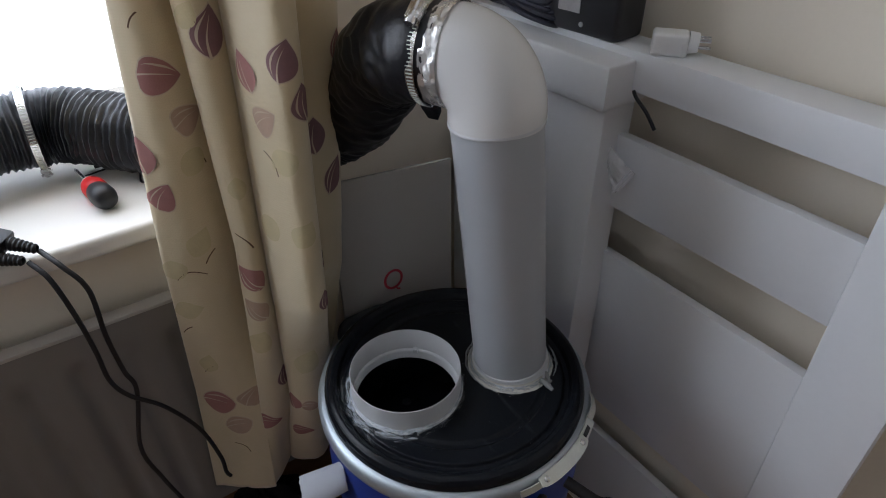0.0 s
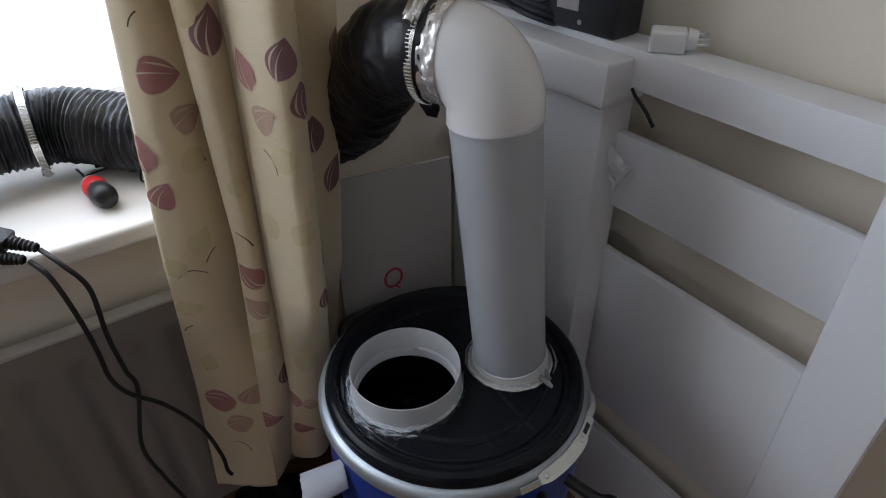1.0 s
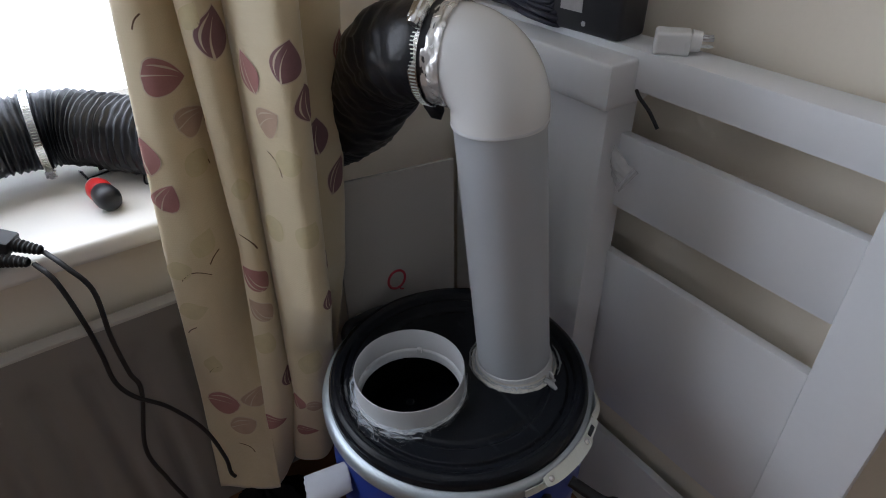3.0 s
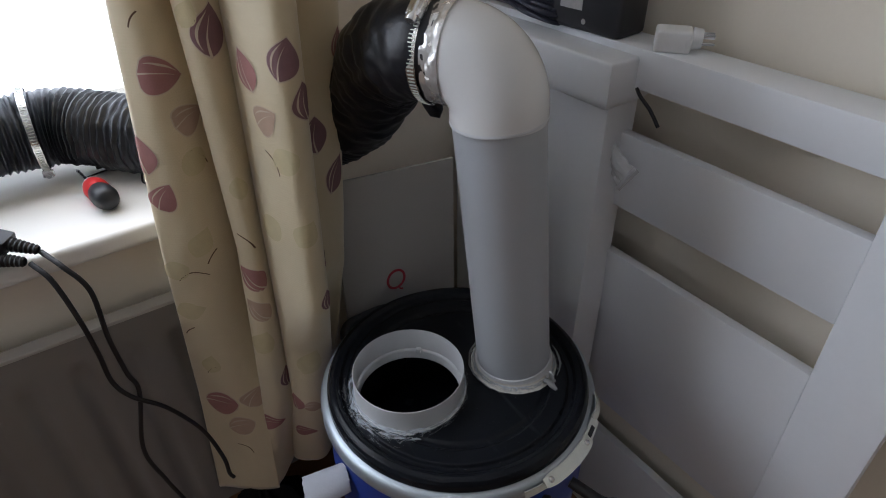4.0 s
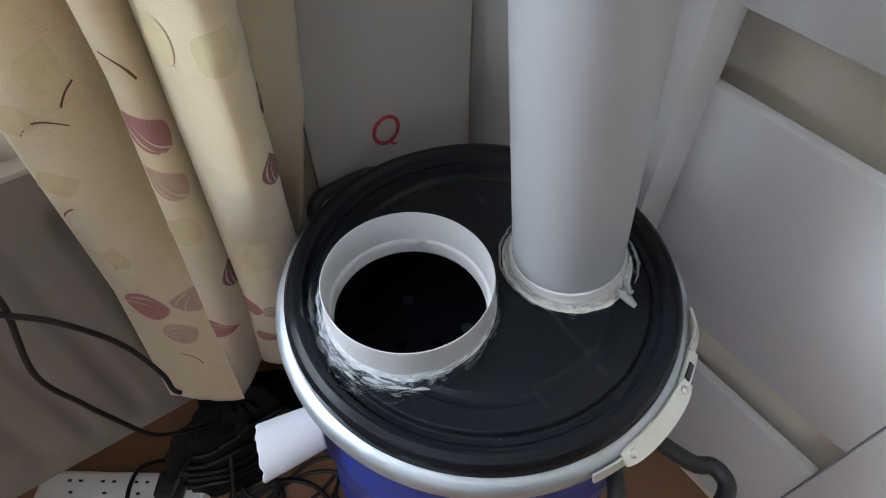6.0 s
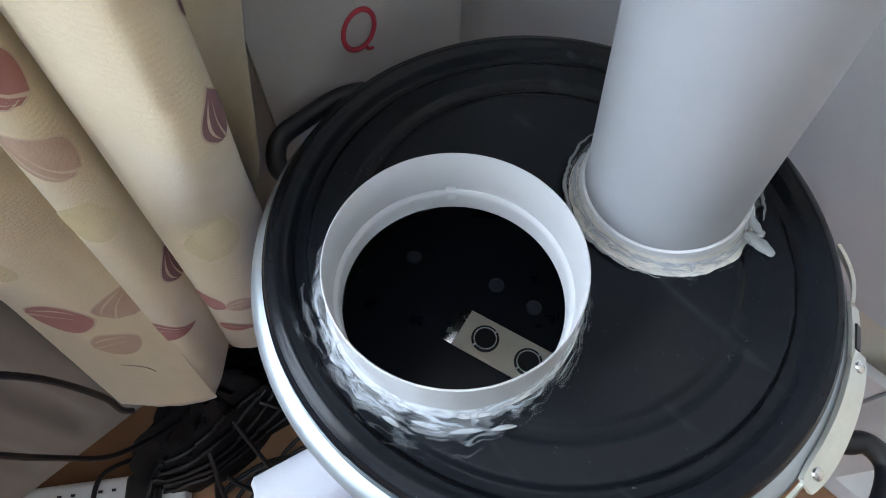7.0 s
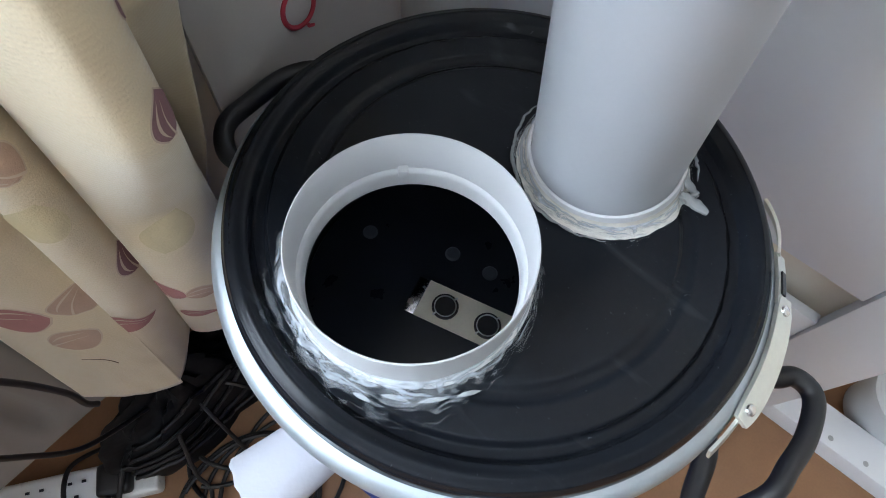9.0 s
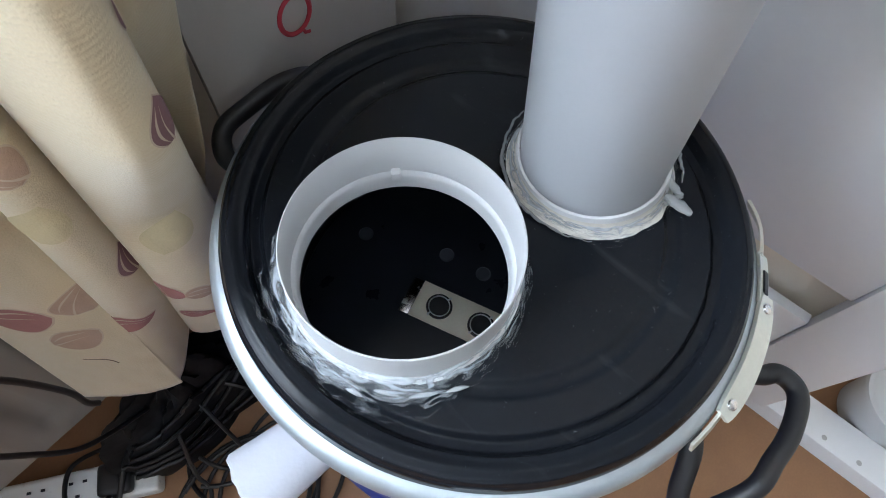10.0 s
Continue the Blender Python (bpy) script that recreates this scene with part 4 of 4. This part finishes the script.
for y, z in ((-0.006, 0.022), (0.006, 0.022)):
    part("pin", moved(box(0.034, 0.050, y - 0.0008, y + 0.0008, z - 0.003, z + 0.003, 0.0006), am), M_STEEL, adapter)
part("pin", moved(lathe([(0.0, 0.018), (0.0016, 0.0175), (0.0024, 0.015), (0.0024, 0.0)], 16), am @ Matrix.Translation((0.034, 0, 0.011)) @ pose(0, 0, 0, 0, 90, 0)), M_STEEL, adapter)

zip_tie = solid("zip_tie", tube(smooth_path([(0.266, -0.012, 1.026), (0.262, -0.022, 1.020), (0.258, -0.042, 1.010), (0.256, -0.060, 0.994)], 6), 0.0023, 8), M_CABLE, "black cable tie end poking out below the rail", "cable tie")

bag = thing("small_bag", (0.262, -0.01, 0.9), "small clear plastic bag hung on the slat", "plastic bag")
M_BAG = mat("clear_polythene", (0.78, 0.79, 0.80), 0.15, vary=0.1, scale=60, bump=1.0, fine=90)
M_BAG.node_tree.nodes["Principled BSDF"].inputs["Alpha"].default_value = 0.65


def bag_at(u, v):
    y = 0.016 - 0.053 * u + 0.026 * u * v
    z = 0.949 - 0.030 * u - 0.041 * v
    return (0.2690 - 0.010 * math.sin(math.pi * u) * math.sin(math.pi * min(1, v + 0.15)) + 0.003 * noise.noise(Vector((u * 6, v * 7, 3))), y, z)


part("film", grid(bag_at, 20, 24), M_BAG, bag)
part("seal_strip", tube([Vector(bag_at(0.9, k / 10)) + Vector((-0.002, 0, 0)) for k in range(11)], 0.0022, 6), M_PVC, bag)

# ---- by the drum and on the floor ----
foam = thing("foam_piece", (-0.21, 0.02, 0.58), "white foam offcut tucked beside the drum wall", "foam")


def foam_at(u, v):
    a = radians(-75 + 150 * v)
    q = Vector((-0.180, 0.000, 0.592)).lerp(Vector((-0.238, 0.012, 0.584)), u)
    side = Vector((0.30, 0.95, 0)).normalized()
    wob = 0.0022 * noise.noise(Vector((v * 9, u * 3, 5)))
    return q + side * (0.021 + 0.006 * u) * math.sin(a) + Vector((0, 0, 0.020 * math.cos(a) - 0.012)) + Vector((-1, 0.2, 0)) * wob * (0.9 if u > 0.96 else 0.6)


fo = part("sheet", grid(foam_at, 24, 28), M_FOAM, foam)
fm = fo.modifiers.new("thickness", "SOLIDIFY")
fm.thickness, fm.offset = 0.006, 0.0

strip = thing("extension_lead", (-0.43, 0.34, 0.0), "white four-way mains extension block on the floor", "extension lead")
ea, eb = Vector((-0.372, 0.272, 0)), Vector((-0.60, 0.44, 0))
ed = (eb - ea).normalized()
em = Matrix.Translation(ea) @ Matrix((ed, Vector((-ed.y, ed.x, 0)), Vector((0, 0, 1)))).transposed().to_4x4()
part("body", moved(box(0.0, 0.30, -0.028, 0.028, 0.0, 0.040, 0.010, 4), em), M_PLUGW, strip)
for k in range(4):
    for dx, dy in ((0.0, 0.011), (-0.010, -0.009), (0.010, -0.009)):
        # raised dark blocks stand for the shade in the holes
        part("socket_hole", moved(box(0.055 + 0.06 * k + dx - 0.003, 0.055 + 0.06 * k + dx + 0.003, dy - 0.002, dy + 0.002, 0.0395, 0.0412), em), M_VOID, strip)
mp = thing("mains_plug", (-0.41, 0.31, 0.04), "black mains plug pushed into the extension block", "plug")
part("body", moved(box(0.030, 0.078, -0.024, 0.024, 0.0405, 0.066, 0.009, 3), em), M_BLACK, mp)
part("cord", tube(smooth_path([em @ Vector((0.054, 0.02, 0.055)), em @ Vector((0.05, 0.06, 0.06)), (-0.335, 0.345, 0.10), (-0.315, 0.32, 0.15)], 10), 0.004, 10), M_CABLE, mp)

cb = thing("black_bag", (-0.27, 0.32, 0.0), "heap of black plastic and bundled cables below the curtain", "bag")


def heap(u, v):
    a, b = 2 * math.pi * u, math.pi / 2 * v
    r = 1 + 0.35 * noise.noise(Vector((math.cos(a) * 1.7, math.sin(a) * 1.7, v * 2))) + 0.12 * noise.noise(Vector((math.cos(a) * 6, math.sin(a) * 6, v * 6)))
    return (-0.258 + 0.135 * r * math.cos(a) * math.cos(b), 0.300 + 0.050 * r * math.sin(a) * math.cos(b), 0.0 + 0.225 * r * math.sin(b))


part("sack", grid(heap, 60, 26), M_SACK, cb)
for k in range(5):
    # cords gathered over the heap, the lower ends hanging to the floor
    u0, u1 = 0.52 + 0.012 * k, 0.97 - 0.014 * k
    lift = 0.15 + 0.085 * k
    pts = []
    for i in range(25):
        s = i / 24
        p = Vector(heap(u0 + (u1 - u0) * s, lift + 0.05 * math.sin(s * 7 + k)))
        pts.append(p + Vector((0, -0.004, 0.002)))
    part("cord", tube(pts, 0.0032, 8), M_CABLE, cb)
for x0, x1, y1 in ((-0.30, -0.335, 0.20), (-0.255, -0.262, 0.19), (-0.215, -0.16, 0.17), (-0.18, -0.10, 0.19)):
    part("cord", tube(smooth_path([(x0, 0.268, 0.13), (x0 * 0.7 + x1 * 0.3, 0.245, 0.115), (x1, y1 + 0.02, 0.045), (x1 - 0.005, y1, 0.006), (x1 - 0.03, y1 - 0.03, 0.0045)], 8), 0.0034, 8), M_CABLE, cb)
for k in range(10):
    rad = 0.04 + 0.07 * random.random()
    cx, cy = -0.25 + random.uniform(-0.09, 0.09), 0.19 + random.uniform(-0.08, 0.08)
    ph, op = random.random() * 6.28, random.uniform(0.6, 0.95)
    pts = [(cx + rad * 1.25 * math.cos(ph + op * 2 * math.pi * i / 40), cy + rad * math.sin(ph + op * 2 * math.pi * i / 40), 0.0045 + 0.0045 * (k % 3) + 0.002 * math.sin(i * 0.5)) for i in range(41)]
    tagged(finish("floor_cable", tube(pts, 0.0036, 8), M_CABLE), "dark cable looped on the brown floor", "cable", group="cables on the floor")

plank = thing("bed_rail", (0.42, -0.5, 0.0), "white wooden bed rail lying on the floor", "bed rail")
part("rail", box(0.349, 0.415, -1.6, -0.363, 0.0, 0.045, 0.003), M_WHITE, plank)
for k in range(4):
    part("dowel_hole", lathe([(0.0, 0.0), (0.0045, 0.0003)], 20, Matrix.Translation((0.364, -0.50 - 0.06 * k, 0.0453))), M_PATCH, plank)
part("loop", tube(smooth_path([em @ Vector((0.060, 0.022, 0.056)), em @ Vector((0.075, 0.050, 0.075)), em @ Vector((0.118, 0.030, 0.062)), em @ Vector((0.122, -0.030, 0.050)), em @ Vector((0.080, -0.058, 0.020)), em @ Vector((0.040, -0.060, 0.008)), em @ Vector((0.000, -0.050, 0.006)), em @ Vector((-0.050, 0.010, 0.006))], 10), 0.0036, 10), M_CABLE, mp)
tub = thing("white_tub", (0.475, -0.560, 0.0), "white rounded plastic tub standing on the floor", "tub")
part("wall", lathe([(0.050, 0.0), (0.058, 0.010), (0.066, 0.10), (0.070, 0.102), (0.070, 0.110), (0.064, 0.112)], 48, Matrix.Translation((0.475, -0.560, 0.0))), M_PVC, tub)
part("lid", lathe([(0.0, 0.113), (0.060, 0.113), (0.064, 0.110)], 48, Matrix.Translation((0.475, -0.560, 0.0))), M_PVC, tub)
